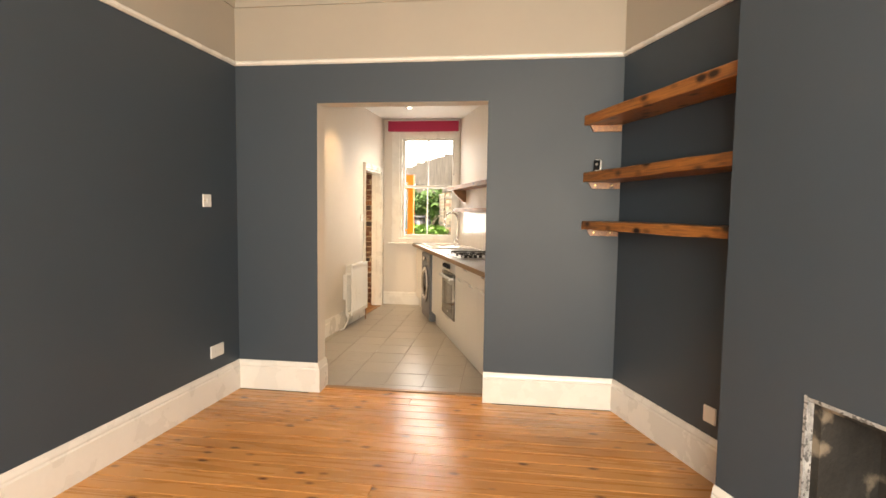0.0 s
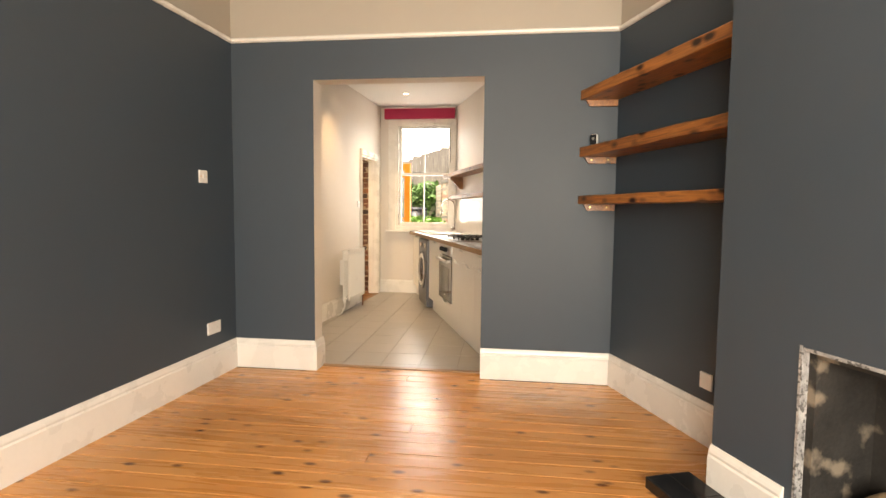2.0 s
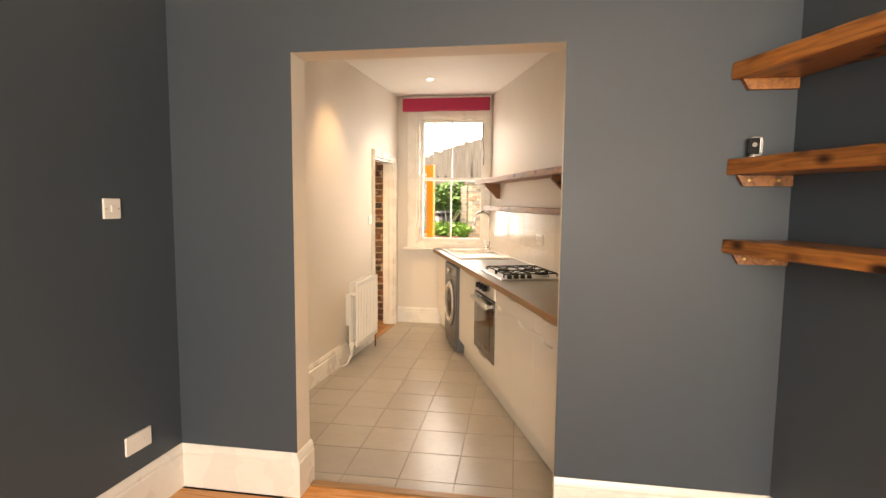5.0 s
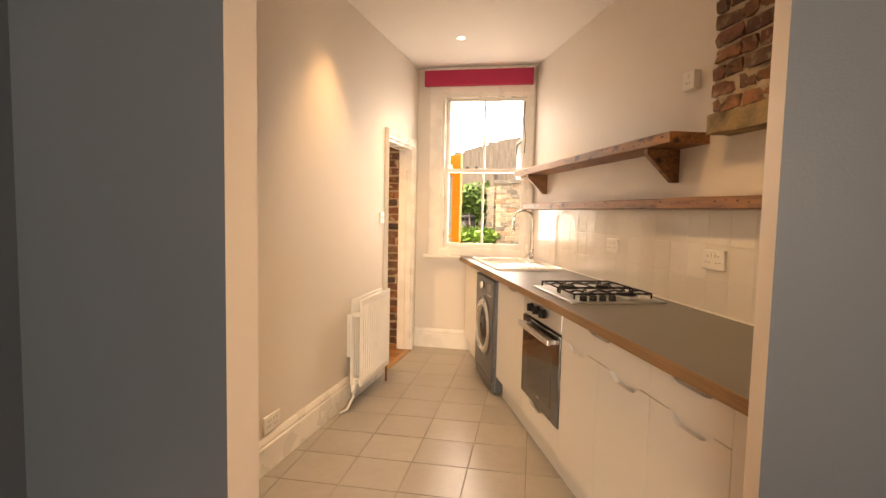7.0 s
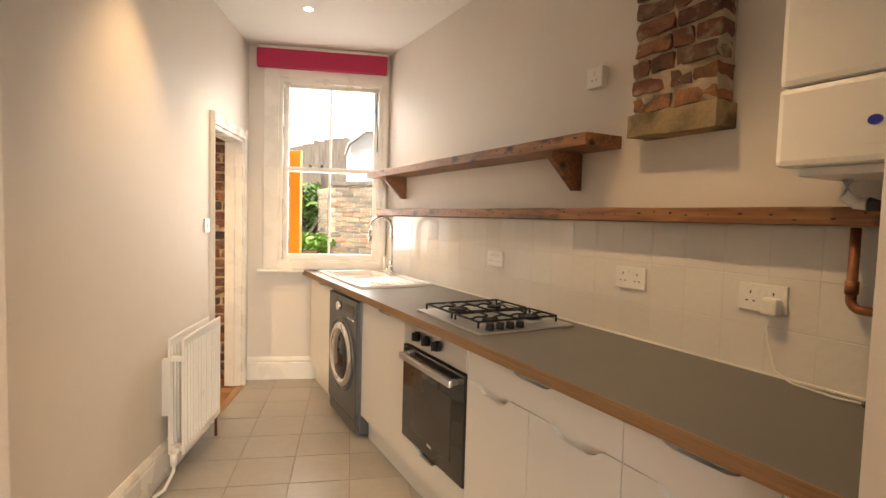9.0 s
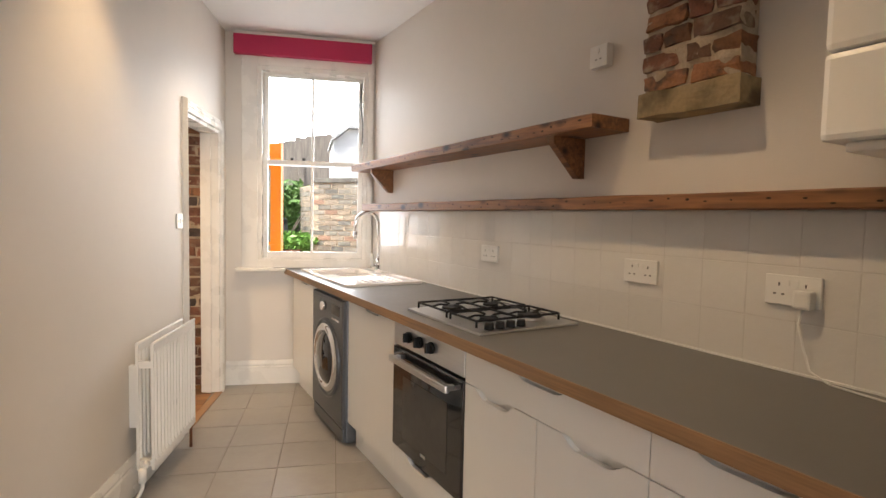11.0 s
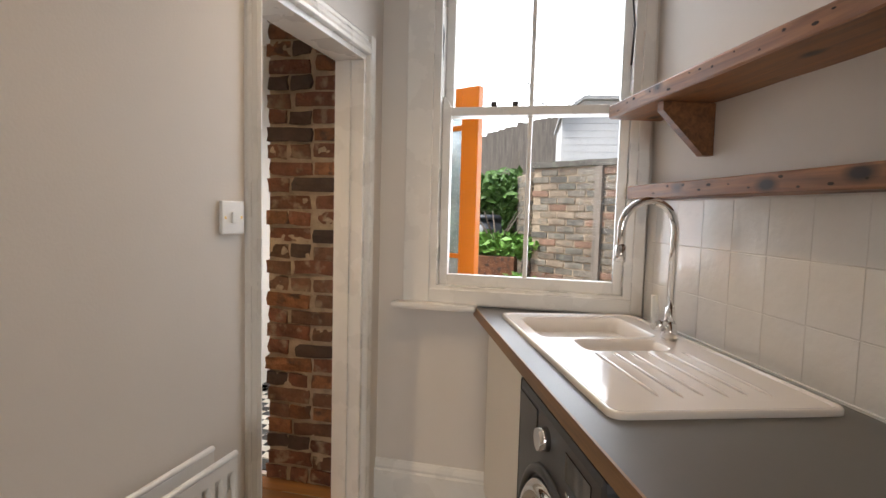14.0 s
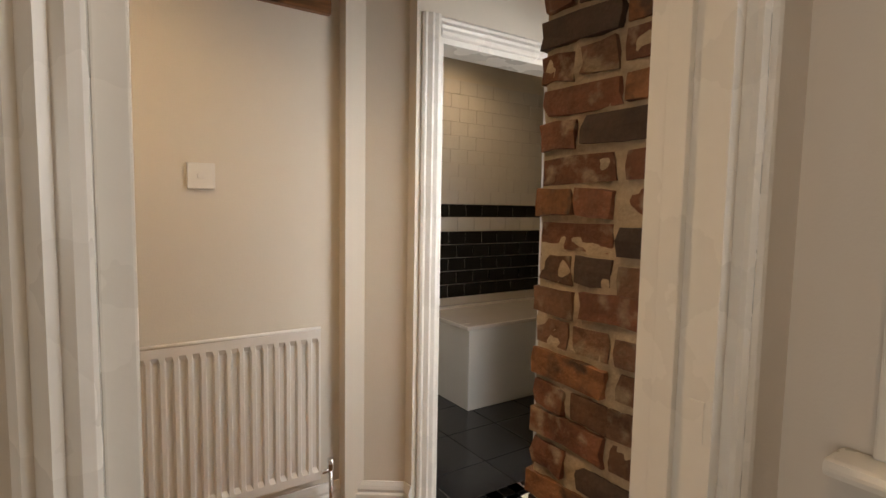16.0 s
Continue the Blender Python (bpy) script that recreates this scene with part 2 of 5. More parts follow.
CHIP = mat("chipped_plaster_edge", (0.34, 0.34, 0.34), 0.8, var=0.6, scale=30, bump=0.5, bscale=90, dirt=((0.10, 0.10, 0.10), 0.52, 0.6, 60))
ORANGE = mat("orange_gloss_paint", (0.85, 0.24, 0.012), 0.3, var=0.04, scale=4)
BRASS = mat("brass", (0.62, 0.42, 0.14), 0.3, 1.0, var=0.1)
GLASS = glass("window_glass")
FROST = mat("obscured_glass", (0.74, 0.84, 0.86), 0.2, var=0.35, scale=9, bump=0.6, bscale=25)
FROST.node_tree.nodes["Principled BSDF"].inputs["Transmission Weight"].default_value = 0.65
LEAF = mat("leaf_green", (0.17, 0.33, 0.06), 0.55, var=0.5, scale=5)
LEAFD = mat("ivy_green", (0.10, 0.19, 0.045), 0.5, var=0.5, scale=5)
EARTH = mat("garden_soil_paving", (0.16, 0.14, 0.11), 0.95, var=0.4, scale=3, bump=0.5, bscale=20)
SHEDW = mat("pale_shed_boards", (0.72, 0.72, 0.70), 0.7, var=0.08, scale=3)
ROOFF = mat("grey_shed_felt", (0.42, 0.42, 0.41), 0.9, var=0.2)
FENCEW = mat("weathered_fence", (0.25, 0.215, 0.175), 0.9, var=0.4, scale=5, stretch=(4, 4, 0.4))
BARK = mat("bark", (0.10, 0.08, 0.06), 0.9, var=0.4)
RENDER = mat("white_render", (0.68, 0.67, 0.64), 0.8, var=0.06, scale=2, bump=0.2, bscale=60)
BULB = mat("lamp_lens", (1.0, 0.82, 0.58), 0.3, emit=12.0)
LED = mat("blue_display", (0.03, 0.03, 0.25), 0.2, emit=0.05)
BIN = mat("black_bin_plastic", (0.03, 0.035, 0.045), 0.45, var=0.1)


# ---- building helpers ----
def bx(bm, x0, x1, y0, y1, z0, z1, bevel=0.0, m=None, mi=0):
    """A box into bm, edges eased by bevel, turned by m."""
    r = bmesh.ops.create_cube(bm, size=1.0)
    mm = Matrix.Translation(((x0 + x1) / 2, (y0 + y1) / 2, (z0 + z1) / 2)) @ Matrix.Diagonal((abs(x1 - x0), abs(y1 - y0), abs(z1 - z0), 1))
    bmesh.ops.transform(bm, matrix=mm, verts=r["verts"])
    vs = r["verts"]
    faces = {f for v in vs for f in v.link_faces}
    if bevel:
        edges = list({e for v in vs for e in v.link_edges})
        rb = bmesh.ops.bevel(bm, geom=edges, offset=bevel, segments=2, affect="EDGES", profile=0.6)
        faces = set(rb["faces"]) | {f for f in faces if f.is_valid}
        vs = list({v for f in faces for v in f.verts})
    for f in faces:
        f.material_index = mi
    if m is not None:
        bmesh.ops.transform(bm, matrix=m, verts=vs)
    return vs


def cyl(bm, r, h, m, seg=24, r2=None, mi=0):
    """A cylinder or cone along local z from 0 to h."""
    q = bmesh.ops.create_cone(bm, cap_ends=True, segments=seg, radius1=r, radius2=r if r2 is None else r2, depth=h)
    bmesh.ops.transform(bm, matrix=m @ Matrix.Translation((0, 0, h / 2)), verts=q["verts"])
    for f in {f for v in q["verts"] for f in v.link_faces}:
        f.material_index = mi
        f.smooth = len(f.verts) == 4
    return q["verts"]


def ring(bm, R, r, m, seg=40, sub=10):
    """A torus round local z."""
    grid = []
    for i in range(seg):
        a = 2 * math.pi * i / seg
        row = []
        for j in range(sub):
            b = 2 * math.pi * j / sub
            row.append(bm.verts.new(m @ Vector(((R + r * math.cos(b)) * math.cos(a), (R + r * math.cos(b)) * math.sin(a), r * math.sin(b)))))
        grid.append(row)
    for i in range(seg):
        for j in range(sub):
            f = bm.faces.new((grid[i][j], grid[(i + 1) % seg][j], grid[(i + 1) % seg][(j + 1) % sub], grid[i][(j + 1) % sub]))
            f.smooth = True


def prism(bm, pts, z0, z1, m=None, mi=0):
    """Extrudes a polygon of (x, y) from z0 to z1."""
    lo = [bm.verts.new((x, y, z0)) for x, y in pts]
    hi = [bm.verts.new((x, y, z1)) for x, y in pts]
    n = len(pts)
    fs = [bm.faces.new(list(reversed(lo))), bm.faces.new(hi)]
    fs += [bm.faces.new((lo[i], lo[(i + 1) % n], hi[(i + 1) % n], hi[i])) for i in range(n)]
    for f in fs:
        f.material_index = mi
    if m is not None:
        bmesh.ops.transform(bm, matrix=m, verts=lo + hi)
    bmesh.ops.recalc_face_normals(bm, faces=fs)
    return fs


def tube(bm, pts, r, sub=10, smooth=True):
    """A round tube along a line of points."""
    P = [Vector(p) for p in pts]
    rows = []
    up = Vector((0.13, 0.21, 0.97))
    for i, p in enumerate(P):
        d = (P[min(i + 1, len(P) - 1)] - P[max(i - 1, 0)]).normalized()
        a = d.cross(up)
        if a.length < 0.05:
            a = d.cross(Vector((1, 0, 0)))
        a.normalize()
        b = d.cross(a)
        rr = r[i] if isinstance(r, (list, tuple)) else r
        rows.append([bm.verts.new(p + rr * (math.cos(t) * a + math.sin(t) * b)) for t in (2 * math.pi * j / sub for j in range(sub))])
    for i in range(len(P) - 1):
        for j in range(sub):
            f = bm.faces.new((rows[i][j], rows[i][(j + 1) % sub], rows[i + 1][(j + 1) % sub], rows[i + 1][j]))
            f.smooth = smooth
    bm.faces.new(list(reversed(rows[0])))
    bm.faces.new(rows[-1])


def arc(c, u, v, r, a0, a1, n=12):
    c, u, v = Vector(c), Vector(u), Vector(v)
    return [c + r * (math.cos(radians(a0 + (a1 - a0) * i / n)) * u + math.sin(radians(a0 + (a1 - a0) * i / n)) * v) for i in range(n + 1)]


def mesh_of(name, bm, mats):
    me = bpy.data.meshes.new(name)
    bmesh.ops.recalc_face_normals(bm, faces=bm.faces[:])
    bm.to_mesh(me)
    bm.free()
    for q in mats if isinstance(mats, (list, tuple)) else [mats]:
        me.materials.append(q)
    return me


def part(name, bm, material, parent, label="", m=None):
    ob = new(name, mesh_of(name, bm, material))
    ob.parent = parent
    if m is not None:
        ob.matrix_basis = m
    if label:
        tagged(ob, label)
    return ob


def thing(name, m, label, category, group="", kind=""):
    ob = new(name)
    ob.empty_display_size = 0.1
    ob.matrix_world = m
    return tagged(ob, label, category, group, kind)


def solid(name, bm, material, label, category="", kind="structure", m=None, group=""):
    ob = new(name, mesh_of(name, bm, material))
    if m is not None:
        ob.matrix_world = m
    return tagged(ob, label, category, group, kind)


def box_part(name, dims, material, parent, bevel=0.0, label=""):
    bm = bmesh.new()
    bx(bm, *dims, bevel=bevel)
    return part(name, bm, material, parent, label)


B = bmesh.new

# Frames: kitchen party wall (x along it towards the window, y out into the room), alcove wall, left wall
SKEW = math.degrees(math.atan2(0.939, -0.343))
K = pose(0.350, 9.418, 0, 0, 0, math.degrees(math.atan2(0.943, -0.332)))
AL = pose(1.27, 7.22, 0, 0, 0, SKEW)
LEFT_TURN = 90 - math.degrees(math.atan(0.05))
LW = pose(-1.512, 7.22, 0, 0, 0, LEFT_TURN)
Ki = K.inverted()


def lx(y):
    return -1.512 + 0.05 * (y - 7.22)


def kv(w, y):
    """Place along the party wall where the line w out from it crosses a world y."""
    return (y - 9.418 + 0.332 * w) / 0.943


RAIL, LCEIL, KCEIL = 2.435, 2.99, 2.695
NY0, NR, NY1 = 7.22, 7.30, 7.37
WY = 11.0

# ---- structure: walls ----
bm = B()
for x0, x1, z0, z1, y1_ in ((-1.70, -0.882, 0, RAIL, NY1), (0.362, 1.34, 0, RAIL, NR), (-0.882, 0.362, 2.147, RAIL, NY1)):
    bx(bm, x0, x1, NY0, y1_, z0, z1)
for f in bm.faces:
    f.normal_update()
    f.material_index = 0 if f.normal.y < -0.5 else 1
solid("wall_north", bm, [BLUE, CREAM], "slate blue painted wall with a wide square opening to the kitchen", "wall")
bm = B()
bx(bm, -1.70, 1.34, NY0, NY1, RAIL, LCEIL)
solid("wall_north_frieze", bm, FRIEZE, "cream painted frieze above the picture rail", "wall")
bm = B()
bx(bm, -6.05, 0.0, 0, 0.12, 0, RAIL)
solid("wall_left_living", bm, BLUE, "slate blue painted living room side wall", "wall", m=LW)
bm = B()
bx(bm, -6.05, 0.0, 0, 0.12, RAIL, LCEIL)
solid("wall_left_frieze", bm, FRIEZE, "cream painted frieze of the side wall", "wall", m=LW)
U0, U1, DTOP = 2.906, 3.612, 1.925
bm = B()
for u0, u1, z0, z1 in ((0.0, U0, 0, 2.74), (U1, 3.80, 0, 2.74), (U0, U1, DTOP, 2.74)):
    bx(bm, u0, u1, 0, 0.12, z0, z1)
solid("wall_left_kitchen", bm, CREAM, "cream painted kitchen wall with a doorway to the hall", "wall", m=LW)
bm = B()
v1 = kv(0, WY + 0.05)
bx(bm, kv(0, NR), v1, -0.16, 0, 0, 2.74)
solid("wall_party_kitchen", bm, CREAM, "cream painted skewed kitchen side wall", "wall", m=K)
bm = B()
bx(bm, -6.6, 0.06, -0.16, 0, 0, RAIL)
solid("wall_alcove", bm, BLUE, "slate blue painted alcove wall", "wall", m=AL)
bm = B()
bx(bm, -6.6, 0.06, -0.16, 0, RAIL, LCEIL)
solid("wall_alcove_frieze", bm, FRIEZE, "cream painted frieze over the alcove", "wall", m=AL)
# window wall
WX0, WX1, WZ0, WZ1 = -1.089, -0.262, 0.978, 2.455
bm = B()
for x0, x1, z0, z1 in ((-1.40, WX0, 0, 2.74), (WX1, 0.1, 0, 2.74), (WX0, WX1, 0, WZ0), (WX0, WX1, WZ1, 2.74)):
    bx(bm, x0, x1, WY, WY + 0.26, z0, z1)
solid("wall_window", bm, CREAM, "cream painted end wall round the sash window", "wall")
# back wall with the front window, behind the walk
bm = B()
for x0, x1, z0, z1 in ((-2.1, -0.4, 0, LCEIL), (2.4, 3.9, 0, LCEIL), (-0.4, 2.4, 0, 0.75), (-0.4, 2.4, 2.55, LCEIL)):
    bx(bm, x0, x1, 1.02, 1.22, z0, z1)
solid("wall_south", bm, BLUE, "slate blue wall with the front window", "wall")

# chimney breast with fireplace opening
FV0, FV1, FT, BW = -2.55, -1.772, 0.746, 0.33
bm = B()
for v0, v1_, z0, z1 in ((-2.95, FV0, 0, LCEIL), (FV1, -1.375, 0, LCEIL), (FV0, FV1, FT, LCEIL)):
    bx(bm, v0, v1_, 0.002, BW, z0, z1)
solid("chimney_breast", bm, BLUE, "slate blue painted chimney breast with an open hearth", "wall", m=AL)
bm = B()
bx(bm, FV0 + 0.002, FV1 - 0.002, 0.004, 0.03, 0, FT)
bx(bm, FV1 - 0.035, FV1 - 0.003, 0.03, BW - 0.03, 0.0, FT)
bx(bm, FV0 + 0.003, FV0 + 0.035, 0.03, BW - 0.03, 0.0, FT)
bx(bm, FV0 + 0.035, FV1 - 0.035, 0.03, BW - 0.03, FT - 0.03, FT - 0.003)
bx(bm, FV0 + 0.035, FV1 - 0.035, 0.03, BW - 0.003, 0.0, 0.05)
solid("fireplace_recess", bm, SOOT, "sooty black fireplace recess with flaking patches", "fireplace", m=AL)
bm = B()
bx(bm, FV1 - 0.007, FV1 + 0.004, BW - 0.03, BW + 0.003, 0.05, FT + 0.01)
bx(bm, FV0, FV1 - 0.012, BW - 0.03, BW + 0.003, FT - 0.006, FT + 0.006)
for v in bm.verts:
    v.co += Vector((noise.noise(v.co * 9), 0, noise.noise(v.co * 7 + Vector((3, 1, 2))))) * 0.006
solid("fireplace_edge", bm, CHIP, "chipped bare plaster edge of the fireplace opening", "trim", m=AL)

# ceilings
bm = B()
bx(bm, -2.1, 3.9, 1.02, NY1, LCEIL, LCEIL + 0.1)
solid("ceiling", bm, CEIL, "white living room ceiling", "ceiling")
bm = B()
bx(bm, -1.75, 1.4, NY1, WY + 0.26, KCEIL, KCEIL + 0.05)
solid("ceiling_kitchen", bm, CEIL, "white flat kitchen ceiling", "ceiling")

# picture rail and cornice, swept as stepped mouldings along each wall
def moulding(bm, length, profile, m):
    """Sweeps a profile of (out, z) along local x from 0 to length."""
    rows = [[bm.verts.new(m @ Vector((x, o, z))) for o, z in profile] for x in (0, length)]
    n = len(profile)
    for i in range(n):
        bm.faces.new((rows[0][i], rows[0][(i + 1) % n], rows[1][(i + 1) % n], rows[1][i]))
    bm.faces.new(rows[0])
    bm.faces.new(list(reversed(rows[1])))


railp = [(0, RAIL - 0.012), (0.010, RAIL - 0.012), (0.022, RAIL - 0.002), (0.024, RAIL + 0.012), (0.012, RAIL + 0.022), (0, RAIL + 0.024)]
cove = [(0, LCEIL - 0.15), (0.012, LCEIL - 0.15), (0.016, LCEIL - 0.128)]
cove += [(0.016 + 0.11 * (1 - math.cos(radians(a))), LCEIL - 0.128 + 0.095 * math.sin(radians(a))) for a in range(10, 91, 16)]
cove += [(0.15, LCEIL - 0.03), (0.15, LCEIL - 0.018), (0.20, LCEIL - 0.016), (0.20, LCEIL), (0, LCEIL)]
NW = pose(1.34, NY0, 0, 0, 0, 180)
LWR = LW @ pose(-6.0, 0, 0) @ Matrix.Diagonal((1, -1, 1, 1))
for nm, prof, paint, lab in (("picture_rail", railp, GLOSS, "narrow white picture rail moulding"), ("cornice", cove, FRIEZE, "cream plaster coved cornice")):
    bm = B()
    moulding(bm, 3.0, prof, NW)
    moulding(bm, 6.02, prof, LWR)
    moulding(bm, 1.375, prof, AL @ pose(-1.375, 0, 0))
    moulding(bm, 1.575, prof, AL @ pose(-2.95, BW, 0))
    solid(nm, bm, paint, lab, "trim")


# skirting boards
def skirt_profile(h, t=0.02):
    return [(0, 0), (t, 0), (t, h - 0.05), (t - 0.006, h - 0.042), (t - 0.004, h - 0.03), (t - 0.008, h - 0.016), (0.005, h), (0, h)]


def skirting(name, runs, h, label):
    bm = B()
    for length, m in runs:
        moulding(bm, length, skirt_profile(h), m)
    solid(name, bm, GLOSS, label, "skirting board")


skirting("baseboard_living", [
    (0.978, pose(1.34, NY0, 0, 0, 0, 180)), (0.81, pose(-0.882, NY0, 0, 0, 0, 180)),
    (0.15, pose(-0.882, NY0 - 0.02, 0, 0, 0, 90) @ Matrix.Diagonal((1.2, -1, 1, 1))), (6.0, LWR),
    (1.375, AL @ pose(-1.375, 0, 0)), (0.33, AL @ pose(-1.375, 0, 0, 0, 0, 90) @ Matrix.Diagonal((1, -1, 1, 1))),
    (0.36, AL @ pose(-1.735, BW, 0))], 0.222, "tall white gloss living room skirting board")
skirting("baseboard_kitchen", [
    (U0 - 0.24, LW @ pose(0.15, 0, 0) @ Matrix.Diagonal((1, -1, 1, 1))),
    (0.62, pose(-0.72, WY, 0, 0, 0, 180))], 0.185, "white gloss kitchen skirting board")

# floors under the boards and tiles
bm = B()
bx(bm, -2.1, 3.9, 1.02, NY1 - 0.03, -0.12, -0.03)
solid("floor_living", bm, SUB, "dark subfloor in the gaps between boards", "floor")
bm = B()
bx(bm, -1.75, 1.4, NY1 - 0.03, WY + 0.02, -0.12, -0.004)
solid("floor_kitchen", bm, FGROUT, "grouted kitchen floor bed", "floor")
bm = B()
bx(bm, -0.882, 0.362, NY1 - 0.05, NY1 - 0.005, -0.02, 0.008, 0.004)
solid("threshold_bar", bm, OAKBAR, "narrow oak threshold strip between boards and tiles", "trim")

# ---- kitchen window ----
win = thing("window_1", pose(0, 0, 0), "white painted double-hung sash window with slim glazing bars", "window", kind="structure")
bm = B()
CW = 0.115
for x0, x1, z0, z1 in ((WX0 - CW, WX0, WZ0 - 0.06, WZ1 + 0.075), (WX1, WX1 + 0.043, WZ0 - 0.06, WZ1 + 0.075), (WX0, WX1, WZ1, WZ1 + 0.075), (WX0, WX1, WZ0 - 0.06, WZ0)):
    bx(bm, x0, x1, WY - 0.022, WY - 0.001, z0, z1, 0.004)
part("architrave", bm, GLOSS, win)
bm = B()
for x0, x1, z0, z1 in ((WX0, WX0 + 0.03, WZ0, WZ1), (WX1 - 0.03, WX1, WZ0, WZ1), (WX0 + 0.03, WX1 - 0.03, WZ1 - 0.03, WZ1), (WX0 + 0.03, WX1 - 0.03, WZ0, WZ0 + 0.012)):
    bx(bm, x0, x1, WY - 0.01, WY + 0.14, z0, z1)
part("box_frame", bm, GLOSS, win)
box_part("window_sill", (WX0 - CW - 0.04, -0.875, WY - 0.075, WY - 0.002, 0.893, 0.918), GLOSS, win, 0.010)
MEET = 1.736


def sash(name, y, z0, z1, top, bottom):
    s = part(name, B(), GLOSS, win)
    bm = B()
    xa, xb = WX0 + 0.032, WX1 - 0.032
    for x0, x1, a, b in ((xa, xa + 0.036, z0, z1), (xb - 0.036, xb, z0, z1), (xa + 0.036, xb - 0.036, z1 - top, z1), (xa + 0.036, xb - 0.036, z0, z0 + bottom)):
        bx(bm, x0, x1, y, y + 0.04, a, b, 0.003)
    if name == "lower_sash":
        for xh, sg in ((xa, 1), (xb, -1)):
            prism(bm, [(xh, z1), (xh + sg * 0.034, z1), (xh + sg * 0.022, z1 + 0.026), (xh + sg * 0.010, z1 + 0.042), (xh, z1 + 0.044)], 0, 0.036, Matrix(((1, 0, 0, 0), (0, 0, 1, y + 0.002), (0, 1, 0, 0), (0, 0, 0, 1))))
    bx(bm, -0.695, -0.677, y + 0.004, y + 0.036, z0 + bottom, z1 - top, 0.004)
    bm.to_mesh(s.data)
    bm.free()
    for x0, x1 in ((xa + 0.034, -0.688), (-0.684, xb - 0.034)):
        g = box_part("pane", (x0, x1, y + 0.018, y + 0.022, z0 + bottom - 0.002, z1 - top + 0.002), GLASS, s)
        g.visible_shadow = False
    return s


sash("lower_sash", WY + 0.03, WZ0 + 0.012, MEET + 0.018, 0.036, 0.048)
sash("upper_sash", WY + 0.075, MEET - 0.018, WZ1 - 0.012, 0.04, 0.036)
for x in (-0.84, -0.75):
    box_part("sash_fastener", (x - 0.012, x + 0.012, WY + 0.035, WY + 0.06, MEET + 0.018, MEET + 0.04), BLACKP, win, 0.005)
bm = B()
for x in (WX0 + 0.02, WX1 - 0.045):
    tube(bm, [(x, WY + 0.02, 2.38), (x - 0.006, WY + 0.012, 2.2), (x + 0.012, WY + 0.012, 2.05), (x + 0.006, WY + 0.02, 1.9)], 0.004, 6)
part("sash_cord", bm, RUBBER, win, "loose grey sash cord")

blind = thing("roller_blind", pose(0, 0, 0), "rolled-up raspberry pink fabric window blind", "blind")
box_part("fabric", (-1.252, -0.234, 10.925, 10.985, 2.520, 2.662), PINK, blind, 0.006)
box_part("head_rail", (-1.246, -0.215, 10.94, 10.992, 2.664, 2.688), PLASTIC, blind, 0.003)

# ---- doorway to the hall ----
bm = B()
door = thing("door_1", LW, "white painted door frame without a door leaf, chipped at the foot", "door frame", kind="structure")
prof = [(0, 0), (0.075, 0), (0.075, 0.010), (0.066, 0.016), (0.056, 0.013), (0.040, 0.024), (0.030, 0.020), (0.016, 0.026), (0.004, 0.024), (0, 0.018)]


def casing(name, parent, m, length):
    """A moulded casing strip; width along local x, relief along local y, length along z."""
    bm = B()
    prism(bm, prof, 0, length, m)
    return part(name, bm, GLOSS, parent)


flip = Matrix.Diagonal((1, -1, 1, 1))
casing("casing", door, pose(U0, 0, 0) @ Matrix.Diagonal((-0.62, -1, 1, 1)), DTOP + 0.075)
casing("casing", door, pose(U1, 0, 0) @ flip, DTOP + 0.075)
casing("casing", door, pose(U0, 0, DTOP, 0, 0, 0) @ Matrix(((0, 0, 1, 0), (0, -1, 0, 0), (1, 0, 0, 0), (0, 0, 0, 1))), U1 - U0)
box_part("jamb", (U0, U0 + 0.022, -0.004, 0.124, 0, DTOP), GLOSS, door, 0.002)
box_part("jamb", (U1 - 0.022, U1, -0.004, 0.124, 0.008, DTOP), GLOSS, door, 0.002)
box_part("lining", (U0 + 0.022, U1 - 0.022, -0.004, 0.124, DTOP - 0.022, DTOP), GLOSS, door, 0.002)
box_part("door_stop", (U1 - 0.034, U1 - 0.022, 0.05, 0.085, 0.008, DTOP - 0.022), GLOSS, door, 0.002)
box_part("latch_plate", (U1 - 0.0235, U1 - 0.0215, 0.008, 0.030, 0.925, 0.985), GLOSS, door, 0.0, "worn painted latch plate")
bm = B()
bx(bm, U0, U1, -0.02, 0.03, -0.02, 0.006, 0.003)
solid("hall_threshold", bm, OAKBAR, "wooden threshold strip at the hall doorway", "trim", m=LW)

# ---- kitchen units ----
FW = 0.60


def front(parent, name, v0, v1, z0, z1, dip=None, label=""):
    """A slab front with a scooped finger pull in its top edge."""
    g = 0.0015
    v0, v1 = v0 + g, v1 - g
    pts = [(v0, z0 + g), (v1, z0 + g), (v1, z1 - g)]
    if dip:
        c, w = dip
        pts += [(c + w * (0.5 - i / 12), z1 - g - 0.030 * min(1, math.sin(math.pi * i / 12) * 1.6)) for i in range(13)]
    pts += [(v0, z1 - g)]
    bm = B()
    prism(bm, pts, 0, 0.019, Matrix(((1, 0, 0, 0), (0, 0, 1, FW - 0.019), (0, 1, 0, 0), (0, 0, 0, 1))))
    return part(name, bm, UNIT, parent, label)


def unit(name, v0, v1, label):
    t = thing(name, K, label, "cabinet", group="kitchen base units")
    bm = B()
    bx(bm, v0 + 0.001, v1 - 0.001, 0.05, FW - 0.021, 0.15, 0.868)
    part("body", bm, UNIT, t)
    bm = B()
    bx(bm, v0, v1, FW - 0.07, FW - 0.052, 0.0, 0.149)
    part("plinth", bm, UNIT, t)
    return t


